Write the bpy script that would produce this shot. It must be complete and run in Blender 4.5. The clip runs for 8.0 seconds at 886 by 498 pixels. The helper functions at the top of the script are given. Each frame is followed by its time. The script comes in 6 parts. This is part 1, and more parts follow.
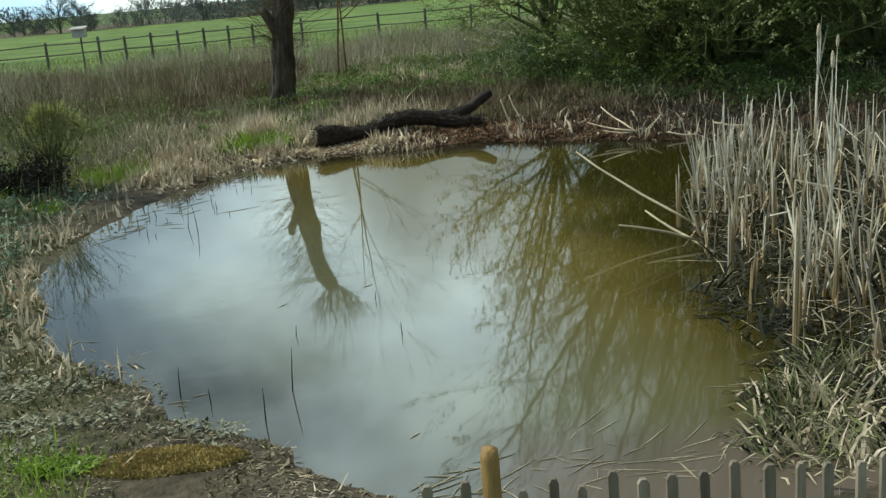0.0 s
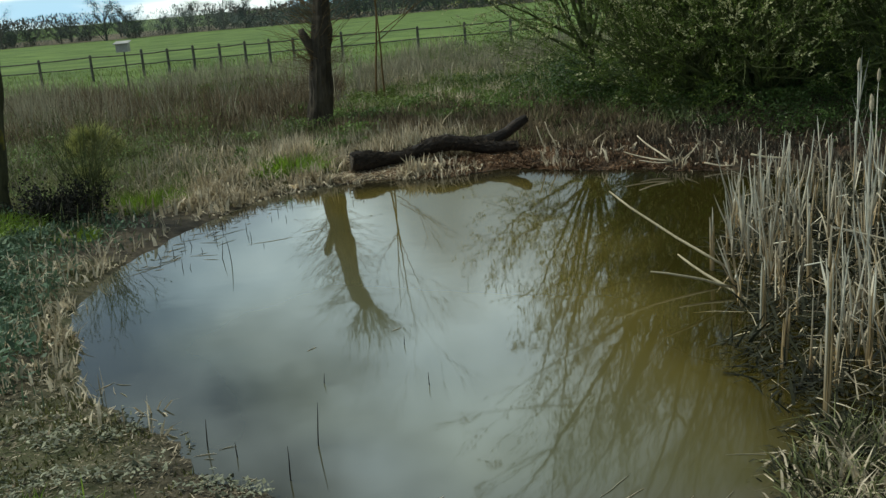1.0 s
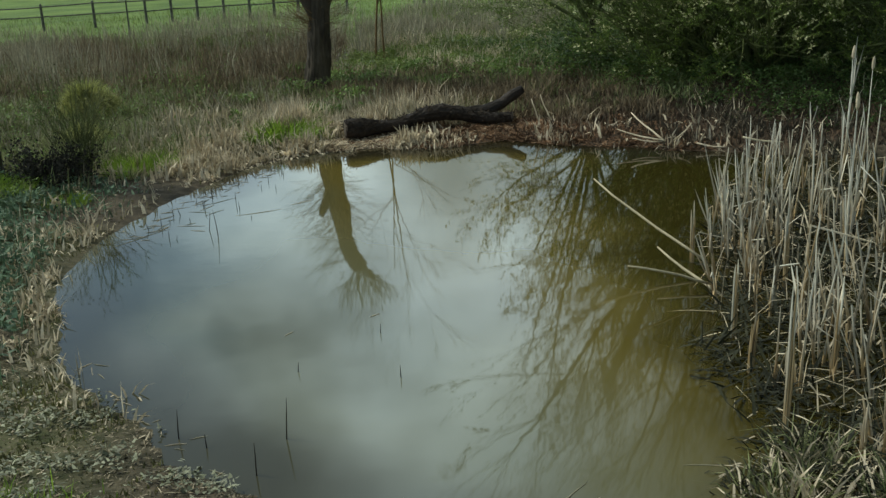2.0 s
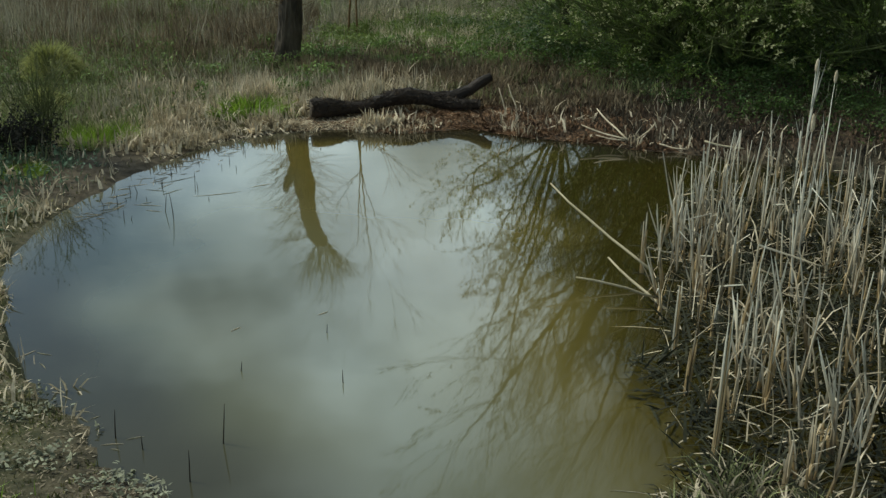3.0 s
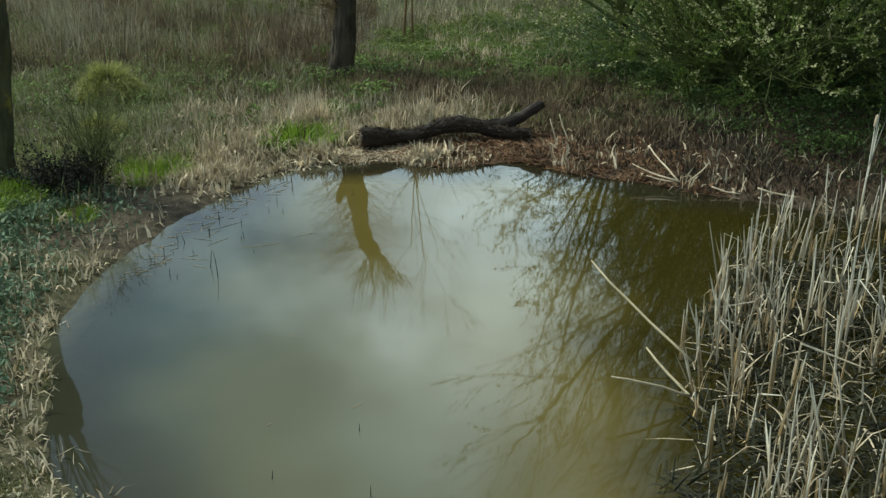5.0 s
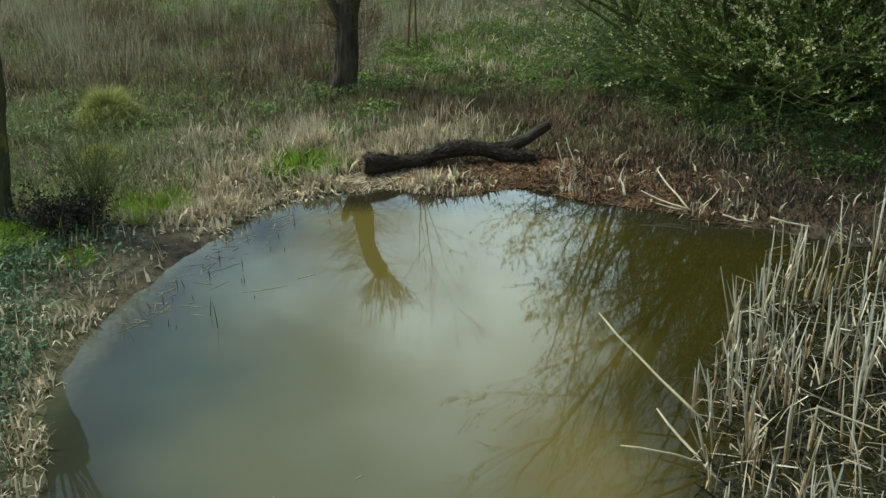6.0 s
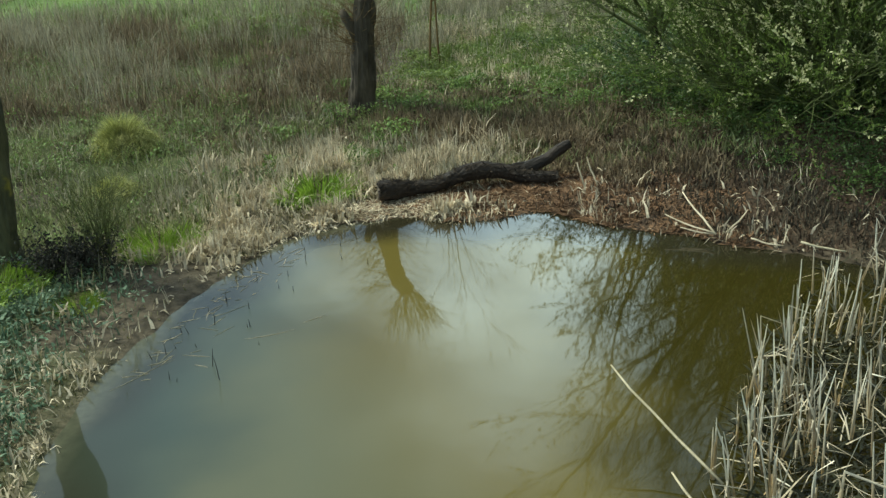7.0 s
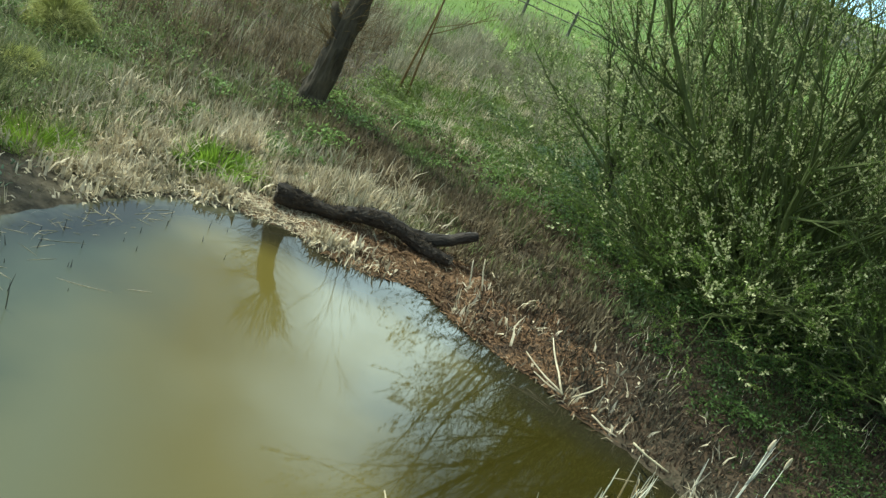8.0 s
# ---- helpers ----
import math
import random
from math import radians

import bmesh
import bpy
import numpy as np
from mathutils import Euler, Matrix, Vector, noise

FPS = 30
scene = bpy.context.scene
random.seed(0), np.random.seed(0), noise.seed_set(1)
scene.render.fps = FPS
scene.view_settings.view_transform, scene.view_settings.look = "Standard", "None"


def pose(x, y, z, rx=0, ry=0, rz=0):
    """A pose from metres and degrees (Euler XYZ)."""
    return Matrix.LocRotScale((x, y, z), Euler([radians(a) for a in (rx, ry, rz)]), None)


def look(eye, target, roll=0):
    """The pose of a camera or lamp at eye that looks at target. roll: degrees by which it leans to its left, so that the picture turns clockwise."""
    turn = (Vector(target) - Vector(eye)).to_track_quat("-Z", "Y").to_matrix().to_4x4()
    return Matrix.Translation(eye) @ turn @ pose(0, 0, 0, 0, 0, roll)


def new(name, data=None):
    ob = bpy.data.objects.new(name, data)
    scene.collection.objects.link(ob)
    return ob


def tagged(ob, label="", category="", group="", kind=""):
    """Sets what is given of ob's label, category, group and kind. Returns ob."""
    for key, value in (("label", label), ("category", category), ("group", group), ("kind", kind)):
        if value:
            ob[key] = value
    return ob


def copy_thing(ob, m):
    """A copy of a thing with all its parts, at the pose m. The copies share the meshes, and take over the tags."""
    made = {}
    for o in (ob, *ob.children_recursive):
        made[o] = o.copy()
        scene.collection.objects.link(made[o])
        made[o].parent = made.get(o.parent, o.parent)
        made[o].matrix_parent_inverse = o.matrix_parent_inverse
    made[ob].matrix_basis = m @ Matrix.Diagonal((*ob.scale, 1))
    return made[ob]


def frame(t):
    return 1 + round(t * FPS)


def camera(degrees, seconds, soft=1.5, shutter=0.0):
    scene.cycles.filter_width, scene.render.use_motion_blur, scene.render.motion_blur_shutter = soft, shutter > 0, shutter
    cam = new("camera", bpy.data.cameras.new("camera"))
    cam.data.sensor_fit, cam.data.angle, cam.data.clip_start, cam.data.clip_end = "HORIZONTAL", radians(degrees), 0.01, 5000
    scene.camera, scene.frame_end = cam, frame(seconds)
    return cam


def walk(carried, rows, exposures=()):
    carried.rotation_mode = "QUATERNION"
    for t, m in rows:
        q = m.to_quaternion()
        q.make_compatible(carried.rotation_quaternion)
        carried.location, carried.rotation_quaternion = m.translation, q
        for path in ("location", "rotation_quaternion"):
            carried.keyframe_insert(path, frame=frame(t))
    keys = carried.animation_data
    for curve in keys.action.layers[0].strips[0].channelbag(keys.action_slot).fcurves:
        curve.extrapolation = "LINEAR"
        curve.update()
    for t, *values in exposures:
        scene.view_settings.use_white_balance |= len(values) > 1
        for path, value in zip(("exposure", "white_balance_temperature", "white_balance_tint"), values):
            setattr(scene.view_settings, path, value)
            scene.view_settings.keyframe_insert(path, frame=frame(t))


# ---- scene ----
cam = camera(47.0, 8.0, 1.4)
PATH = [
    (0, (0.000, 0.000, 2.389), (0.534, 9.672, -0.096), -5.23),
    (0.1, (0.001, 0.010, 2.401), (0.499, 9.689, -0.064), -5.69),
    (0.2, (0.004, 0.017, 2.428), (0.470, 9.707, 0.003), -6.14),
    (0.3, (0.011, 0.019, 2.477), (0.443, 9.695, -0.010), -6.32),
    (0.4, (0.028, 0.022, 2.515), (0.402, 9.660, -0.125), -6.97),
    (0.5, (0.056, 0.032, 2.522), (0.386, 9.668, -0.131), -6.67),
    (0.6, (0.076, 0.044, 2.539), (0.359, 9.667, -0.167), -6.37),
    (0.7, (0.086, 0.057, 2.573), (0.324, 9.679, -0.141), -6.24),
    (0.8, (0.091, 0.068, 2.615), (0.293, 9.717, -0.003), -5.99),
    (0.9, (0.095, 0.075, 2.658), (0.281, 9.745, 0.114), -6.03),
    (1, (0.103, 0.078, 2.692), (0.267, 9.786, 0.298), -5.09),
    (1.1, (0.117, 0.078, 2.713), (0.234, 9.815, 0.437), -5.30),
    (1.2, (0.138, 0.078, 2.726), (0.210, 9.835, 0.538), -4.99),
    (1.3, (0.161, 0.077, 2.737), (0.202, 9.843, 0.586), -4.79),
    (1.4, (0.186, 0.077, 2.754), (0.198, 9.851, 0.639), -4.10),
    (1.5, (0.210, 0.077, 2.784), (0.209, 9.851, 0.672), -3.26),
    (1.6, (0.232, 0.080, 2.831), (0.231, 9.822, 0.575), -3.20),
    (1.7, (0.253, 0.086, 2.888), (0.247, 9.806, 0.538), -3.09),
    (1.8, (0.275, 0.095, 2.943), (0.281, 9.763, 0.390), -2.83),
    (1.9, (0.301, 0.101, 2.987), (0.327, 9.729, 0.286), -3.11),
    (2, (0.333, 0.104, 3.008), (0.424, 9.685, 0.142), -3.52),
    (2.1, (0.371, 0.103, 3.010), (0.450, 9.670, 0.100), -3.89),
    (2.2, (0.408, 0.102, 3.012), (0.557, 9.631, -0.017), -3.95),
    (3.3, (0.563, 0.179, 3.541), (0.883, 9.603, 0.211), 0.91),
    (3.4, (0.592, 0.174, 3.621), (0.847, 9.566, 0.196), 0.98),
    (3.5, (0.599, 0.207, 3.687), (0.802, 9.593, 0.242), 1.24),
    (3.6, (0.600, 0.252, 3.750), (0.772, 9.632, 0.288), 1.43),
    (3.7, (0.601, 0.290, 3.812), (0.756, 9.658, 0.317), 1.55),
    (3.8, (0.605, 0.322, 3.872), (0.723, 9.679, 0.348), 1.54),
    (3.9, (0.612, 0.347, 3.928), (0.687, 9.705, 0.403), 0.87),
    (4, (0.624, 0.366, 3.977), (0.629, 9.732, 0.474), 0.90),
    (4.1, (0.648, 0.379, 4.019), (0.651, 9.729, 0.471), 0.50),
    (4.2, (0.683, 0.390, 4.056), (0.616, 9.731, 0.487), 0.36),
    (4.3, (0.720, 0.403, 4.090), (0.621, 9.738, 0.506), 0.34),
    (4.4, (0.749, 0.420, 4.127), (0.647, 9.749, 0.525), 0.38),
    (4.5, (0.761, 0.448, 4.167), (0.640, 9.775, 0.563), 0.30),
    (4.6, (0.745, 0.486, 4.214), (0.642, 9.830, 0.652), 0.41),
    (4.7, (0.728, 0.526, 4.264), (0.600, 9.888, 0.753), 0.10),
    (5.8, (0.887, 0.927, 4.831), (0.540, 10.124, 0.921), -0.92),
    (5.9, (0.869, 1.027, 4.890), (0.538, 10.232, 0.996), -0.91),
    (6, (0.850, 1.123, 4.943), (0.479, 10.394, 1.215), -1.88),
    (6.1, (0.859, 1.194, 4.983), (0.482, 10.450, 1.216), -2.53),
    (6.2, (0.883, 1.245, 5.012), (0.428, 10.507, 1.270), -3.43),
    (6.3, (0.919, 1.286, 5.034), (0.407, 10.550, 1.305), -3.67),
    (6.4, (0.964, 1.327, 5.054), (0.414, 10.602, 1.357), -3.77),
    (6.5, (1.014, 1.379, 5.075), (0.412, 10.652, 1.379), -4.16),
    (6.6, (1.066, 1.449, 5.101), (0.418, 10.722, 1.414), -4.33),
    (6.7, (1.120, 1.535, 5.132), (0.422, 10.777, 1.378), -4.36),
    (6.8, (1.175, 1.630, 5.168), (0.426, 10.832, 1.326), -4.77),
    (6.9, (1.231, 1.731, 5.208), (0.438, 10.917, 1.337), -4.85),
    (7, (1.287, 1.830, 5.252), (0.444, 11.045, 1.460), -4.56),
    (7.1, (1.343, 1.924, 5.299), (0.540, 11.152, 1.529), -2.78),
    (7.2, (1.397, 2.013, 5.348), (0.651, 11.221, 1.519), 0.39),
    (7.3, (1.447, 2.099, 5.396), (0.734, 11.287, 1.515), 1.99),
    (7.4, (1.491, 2.181, 5.442), (0.877, 11.380, 1.568), 5.33),
    (7.5, (1.527, 2.261, 5.483), (0.974, 11.487, 1.667), 7.95),
    (7.6, (1.553, 2.341, 5.519), (1.152, 11.638, 1.859), 13.88),
    (7.7, (1.572, 2.419, 5.549), (1.234, 11.729, 1.913), 15.50),
    (7.8, (1.584, 2.498, 5.576), (1.400, 11.843, 2.023), 19.05),
    (7.9, (1.592, 2.576, 5.601), (1.503, 11.933, 2.074), 21.84),
    (8, (1.598, 2.654, 5.624), (1.590, 12.025, 2.135), 24.18),
]
walk(cam, [(t, look(eye, target, roll)) for t, eye, target, roll in PATH], [(0, -0.55, 6450, -4), (0.5, -1.06, 6450, -4), (1.5, -0.88, 6450, -4), (3.5, -0.83, 6450, -4), (4.5, -0.66, 6450, -5), (5.8, -0.39, 6450, -7), (6.5, -0.33, 6450, -8), (7, -0.13, 6450, -9), (7.5, 0.04, 6450, -10), (8, 0.20, 6350, -13)])

# ---------------------------------------------------------------- light
world = bpy.data.worlds.new("sky_world")
scene.world = world
world.use_nodes = True
SUN_EL, SUN_ROT = radians(52), radians(-70)
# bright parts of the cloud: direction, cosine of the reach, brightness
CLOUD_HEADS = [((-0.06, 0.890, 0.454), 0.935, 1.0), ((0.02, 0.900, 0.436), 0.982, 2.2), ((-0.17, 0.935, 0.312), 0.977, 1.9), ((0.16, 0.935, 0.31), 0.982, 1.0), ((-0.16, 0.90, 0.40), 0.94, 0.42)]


def build_sky():
    nt = world.node_tree
    n, l = nt.nodes, nt.links
    n.clear()
    out = n.new("ShaderNodeOutputWorld")
    bg = n.new("ShaderNodeBackground")
    bg.inputs["Strength"].default_value = 0.12
    sky = n.new("ShaderNodeTexSky")
    sky.sky_type = "NISHITA"
    sky.sun_disc = False
    sky.sun_elevation, sky.sun_rotation = SUN_EL, SUN_ROT
    sky.air_density, sky.dust_density = 1.0, 2.0
    tc = n.new("ShaderNodeTexCoord")
    mp = n.new("ShaderNodeMapping")
    mp.inputs["Location"].default_value = (1.9, 0.7, 0.4)
    mp.inputs["Scale"].default_value = (1.0, 1.0, 1.7)
    big = n.new("ShaderNodeTexNoise")
    big.inputs["Scale"].default_value = 2.6
    big.inputs["Detail"].default_value = 5.0
    big.inputs["Roughness"].default_value = 0.5
    cover = n.new("ShaderNodeValToRGB")
    cover.color_ramp.elements[0].position, cover.color_ramp.elements[1].position = 0.30, 0.54
    shade = n.new("ShaderNodeTexNoise")
    shade.inputs["Scale"].default_value = 3.6
    shade.inputs["Detail"].default_value = 4.0
    tone = n.new("ShaderNodeValToRGB")
    tone.color_ramp.elements[0].position, tone.color_ramp.elements[1].position = 0.32, 0.66
    tone.color_ramp.elements[0].color = (6.2, 7.5, 9.2, 1)
    tone.color_ramp.elements[1].color = (9.5, 10.8, 11.6, 1)
    mix = n.new("ShaderNodeMix")
    mix.data_type = "RGBA"
    l.new(tc.outputs["Generated"], mp.inputs["Vector"])
    l.new(mp.outputs["Vector"], big.inputs["Vector"])
    l.new(mp.outputs["Vector"], shade.inputs["Vector"])
    side, thin = n.new("ShaderNodeSeparateXYZ"), n.new("ShaderNodeMath")
    thin.operation = "MULTIPLY_ADD"
    thin.inputs[1].default_value = 0.75
    l.new(tc.outputs["Generated"], side.inputs[0])
    l.new(side.outputs["X"], thin.inputs[0])
    l.new(big.outputs["Fac"], thin.inputs[2])
    l.new(thin.outputs[0], cover.inputs["Fac"])
    l.new(shade.outputs["Fac"], tone.inputs["Fac"])
    l.new(cover.outputs["Color"], mix.inputs["Factor"])
    veil = n.new("ShaderNodeVectorMath")
    veil.operation = "SCALE"
    veil.inputs["Scale"].default_value = 1.9
    l.new(sky.outputs["Color"], veil.inputs[0])
    l.new(veil.outputs["Vector"], mix.inputs["A"])
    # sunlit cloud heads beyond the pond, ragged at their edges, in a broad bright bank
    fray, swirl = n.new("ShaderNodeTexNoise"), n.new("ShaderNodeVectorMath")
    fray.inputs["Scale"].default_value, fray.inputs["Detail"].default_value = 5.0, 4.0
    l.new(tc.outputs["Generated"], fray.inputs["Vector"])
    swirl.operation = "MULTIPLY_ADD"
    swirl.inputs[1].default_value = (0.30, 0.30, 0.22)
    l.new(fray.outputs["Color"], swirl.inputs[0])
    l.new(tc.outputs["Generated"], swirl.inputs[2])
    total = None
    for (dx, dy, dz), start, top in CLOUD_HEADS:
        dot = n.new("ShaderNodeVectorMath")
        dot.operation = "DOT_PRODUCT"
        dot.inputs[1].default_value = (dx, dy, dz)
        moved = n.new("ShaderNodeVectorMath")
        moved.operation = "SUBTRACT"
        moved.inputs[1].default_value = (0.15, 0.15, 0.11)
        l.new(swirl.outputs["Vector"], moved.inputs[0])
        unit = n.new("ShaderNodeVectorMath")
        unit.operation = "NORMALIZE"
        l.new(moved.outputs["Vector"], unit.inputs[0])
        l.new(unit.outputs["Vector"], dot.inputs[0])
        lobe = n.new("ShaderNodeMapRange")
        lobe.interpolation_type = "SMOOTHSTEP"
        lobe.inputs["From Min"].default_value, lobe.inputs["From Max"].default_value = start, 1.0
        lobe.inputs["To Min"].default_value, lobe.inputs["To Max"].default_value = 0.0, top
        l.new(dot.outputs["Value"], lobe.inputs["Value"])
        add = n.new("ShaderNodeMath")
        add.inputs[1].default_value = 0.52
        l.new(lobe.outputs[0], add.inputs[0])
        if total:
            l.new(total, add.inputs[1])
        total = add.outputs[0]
    low = n.new("ShaderNodeMapRange")
    low.interpolation_type = "SMOOTHSTEP"
    low.inputs["From Min"].default_value, low.inputs["From Max"].default_value = 0.0, 0.17
    low.inputs["To Min"].default_value, low.inputs["To Max"].default_value = 0.95, 0.0
    l.new(side.outputs["Z"], low.inputs["Value"])
    # white cumulus low over the horizon with pale blue breaks
    flat, puff, white = n.new("ShaderNodeMapping"), n.new("ShaderNodeTexNoise"), n.new("ShaderNodeValToRGB")
    flat.inputs["Scale"].default_value, flat.inputs["Location"].default_value = (1.0, 1.0, 5.0), (0.35, 0.0, 0.2)
    puff.inputs["Scale"].default_value, puff.inputs["Detail"].default_value = 7.0, 5.0
    white.color_ramp.elements[0].position, white.color_ramp.elements[1].position = 0.40, 0.54
    white.color_ramp.elements[0].color, white.color_ramp.elements[1].color = (9.0, 13.2, 17.5, 1), (20.5, 21.5, 22.0, 1)
    l.new(tc.outputs["Generated"], flat.inputs["Vector"])
    l.new(flat.outputs["Vector"], puff.inputs["Vector"])
    l.new(puff.outputs["Fac"], white.inputs["Fac"])
    haze = n.new("ShaderNodeMix")
    haze.data_type = "RGBA"
    l.new(white.outputs["Color"], haze.inputs["B"])
    l.new(low.outputs[0], haze.inputs["Factor"])
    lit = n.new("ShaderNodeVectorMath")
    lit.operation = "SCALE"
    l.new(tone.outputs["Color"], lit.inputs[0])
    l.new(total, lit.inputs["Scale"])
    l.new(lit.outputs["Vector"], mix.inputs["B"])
    l.new(mix.outputs["Result"], haze.inputs["A"])
    l.new(haze.outputs["Result"], bg.inputs["Color"])
    l.new(bg.outputs["Background"], out.inputs["Surface"])


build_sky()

sun_data = bpy.data.lights.new("sun", "SUN")
sun_data.energy, sun_data.angle, sun_data.color = 4.0, radians(7), (1.0, 0.95, 0.87)
sun = new("sun", sun_data)
sun.matrix_world = look((math.sin(SUN_ROT) * math.cos(SUN_EL) * 50, math.cos(SUN_ROT) * math.cos(SUN_EL) * 50, math.sin(SUN_EL) * 50), (0, 0, 0))


# ---------------------------------------------------------------- materials
def material(name, low, high, scale=6.0, rough=0.8, bump=0.3, fine=40.0, island=0.0, per_object=0.0, spec=0.3, stretch=(1, 1, 1), through_light=0.0):
    """A rough natural surface: two noises mix two base colours, a finer one gives relief; island and per_object vary whole pieces."""
    m = bpy.data.materials.new(name)
    m.use_nodes = True
    n, l = m.node_tree.nodes, m.node_tree.links
    bsdf = n["Principled BSDF"]
    tc, mp = n.new("ShaderNodeTexCoord"), n.new("ShaderNodeMapping")
    mp.inputs["Scale"].default_value = stretch
    a, b = n.new("ShaderNodeTexNoise"), n.new("ShaderNodeTexNoise")
    a.inputs["Scale"].default_value, a.inputs["Detail"].default_value = scale, 4.0
    b.inputs["Scale"].default_value, b.inputs["Detail"].default_value = fine, 5.0
    l.new(tc.outputs["Object"], mp.inputs["Vector"])
    l.new(mp.outputs["Vector"], a.inputs["Vector"])
    l.new(mp.outputs["Vector"], b.inputs["Vector"])
    both = n.new("ShaderNodeMath")
    both.operation = "MULTIPLY_ADD"
    both.inputs[1].default_value, both.inputs[2].default_value = 0.45, 0.0
    l.new(b.outputs["Fac"], both.inputs[0])
    total = n.new("ShaderNodeMath")
    total.operation = "MULTIPLY_ADD"
    total.inputs[1].default_value = 0.9
    l.new(a.outputs["Fac"], total.inputs[0])
    l.new(both.outputs[0], total.inputs[2])
    ramp = n.new("ShaderNodeValToRGB")
    ramp.color_ramp.elements[0].position, ramp.color_ramp.elements[1].position = 0.45, 0.9
    ramp.color_ramp.elements[0].color, ramp.color_ramp.elements[1].color = (*low, 1), (*high, 1)
    l.new(total.outputs[0], ramp.inputs["Fac"])
    colour = ramp.outputs["Color"]
    for amount, kind in ((island, "island"), (per_object, "object")):
        if not amount:
            continue
        src = n.new("ShaderNodeNewGeometry").outputs["Random Per Island"] if kind == "island" else n.new("ShaderNodeObjectInfo").outputs["Random"]
        span = n.new("ShaderNodeMapRange")
        span.inputs["To Min"].default_value, span.inputs["To Max"].default_value = 1 - amount, 1 + amount
        l.new(src, span.inputs["Value"])
        hs = n.new("ShaderNodeHueSaturation")
        l.new(span.outputs[0], hs.inputs["Value"])
        l.new(colour, hs.inputs["Color"])
        colour = hs.outputs["Color"]
    l.new(colour, bsdf.inputs["Base Color"])
    bsdf.inputs["Roughness"].default_value = rough
    bsdf.inputs["Specular IOR Level"].default_value = spec
    if bump:
        bp = n.new("ShaderNodeBump")
        bp.inputs["Strength"].default_value = bump
        bp.inputs["Distance"].default_value = 0.02
        l.new(b.outputs["Fac"], bp.inputs["Height"])
        l.new(bp.outputs["Normal"], bsdf.inputs["Normal"])
    if through_light:
        tr, add = n.new("ShaderNodeBsdfTranslucent"), n.new("ShaderNodeMixShader")
        add.inputs["Fac"].default_value = through_light
        l.new(colour, tr.inputs["Color"])
        l.new(bsdf.outputs[0], add.inputs[1])
        l.new(tr.outputs[0], add.inputs[2])
        l.new(add.outputs[0], n["Material Output"].inputs["Surface"])
    return m


M_STRAW = material("dry_straw", (0.30, 0.245, 0.145), (0.84, 0.73, 0.54), 3, 0.75, 0, island=0.35, through_light=0.2)


def reed_material(name, per_object, island):
    """Dead cattail: olive-brown sheaths at the foot fading to bleached grey tops, streaked along the stem."""
    m = material(name, (0.22, 0.145, 0.055), (0.50, 0.365, 0.185), 5, 0.6, 0.15, per_object=per_object, island=island, stretch=(1, 1, 0.15))
    n, l = m.node_tree.nodes, m.node_tree.links
    base = [x for x in n if x.bl_idname == "ShaderNodeValToRGB"][0]
    targets = [x.to_socket for x in base.outputs["Color"].links]
    pos, sep, rise = n.new("ShaderNodeNewGeometry"), n.new("ShaderNodeSeparateXYZ"), n.new("ShaderNodeMapRange")
    l.new(pos.outputs["Position"], sep.inputs[0])
    l.new(sep.outputs["Z"], rise.inputs["Value"])
    rise.inputs["From Min"].default_value, rise.inputs["From Max"].default_value = 0.12, 0.75
    mix = n.new("ShaderNodeMix")
    mix.data_type = "RGBA"
    mix.inputs["B"].default_value = (0.64, 0.605, 0.49, 1)
    l.new(rise.outputs[0], mix.inputs["Factor"])
    # some stems are bleached grey all the way down
    pick, grey, old = n.new("ShaderNodeMapRange"), n.new("ShaderNodeMix"), n.new("ShaderNodeObjectInfo")
    grey.data_type = "RGBA"
    grey.inputs["B"].default_value = (0.40, 0.375, 0.29, 1)
    pick.inputs["From Min"].default_value, pick.inputs["From Max"].default_value = 0.45, 0.95
    shuffle = n.new("ShaderNodeMath")
    shuffle.operation = "FRACT"
    spread = n.new("ShaderNodeMath")
    spread.operation = "MULTIPLY"
    spread.inputs[1].default_value = 7.31
    l.new(pos.outputs["Random Per Island"] if island else old.outputs["Random"], spread.inputs[0])
    l.new(spread.outputs[0], shuffle.inputs[0])
    l.new(shuffle.outputs[0], pick.inputs["Value"])
    l.new(pick.outputs[0], grey.inputs["Factor"])
    l.new(base.outputs["Color"], grey.inputs["A"])
    l.new(grey.outputs["Result"], mix.inputs["A"])
    for t in targets:
        l.new(mix.outputs["Result"], t)
    return m


M_REED = reed_material("dead_reed", 0.45, 0.0)
M_REED_MASS = reed_material("dead_reed_mass", 0.0, 0.4)
M_STALK = material("pale_stalk", (0.30, 0.25, 0.15), (0.56, 0.49, 0.33), 4, 0.6, 0.1)
M_GOLD = material("golden_stalk", (0.20, 0.14, 0.06), (0.44, 0.33, 0.175), 5, 0.6, 0.2, stretch=(1, 1, 0.15))
M_BROWN = material("brown_stems", (0.082, 0.071, 0.041), (0.285, 0.248, 0.155), 2, 0.85, 0, island=0.5, through_light=0.15)
M_GREY = material("grey_stems", (0.20, 0.18, 0.115), (0.47, 0.43, 0.30), 2, 0.85, 0, island=0.35, through_light=0.15)
M_GREEN = material("fresh_grass", (0.072, 0.108, 0.022), (0.215, 0.27, 0.068), 1.5, 0.6, 0, island=0.35, through_light=0.3)
M_FLAG = material("young_flag_leaf", (0.11, 0.185, 0.020), (0.33, 0.46, 0.07), 1.5, 0.5, 0, island=0.3, through_light=0.35)
M_DULL = material("dull_grass", (0.092, 0.112, 0.040), (0.31, 0.325, 0.15), 1.5, 0.7, 0, island=0.5, through_light=0.25)
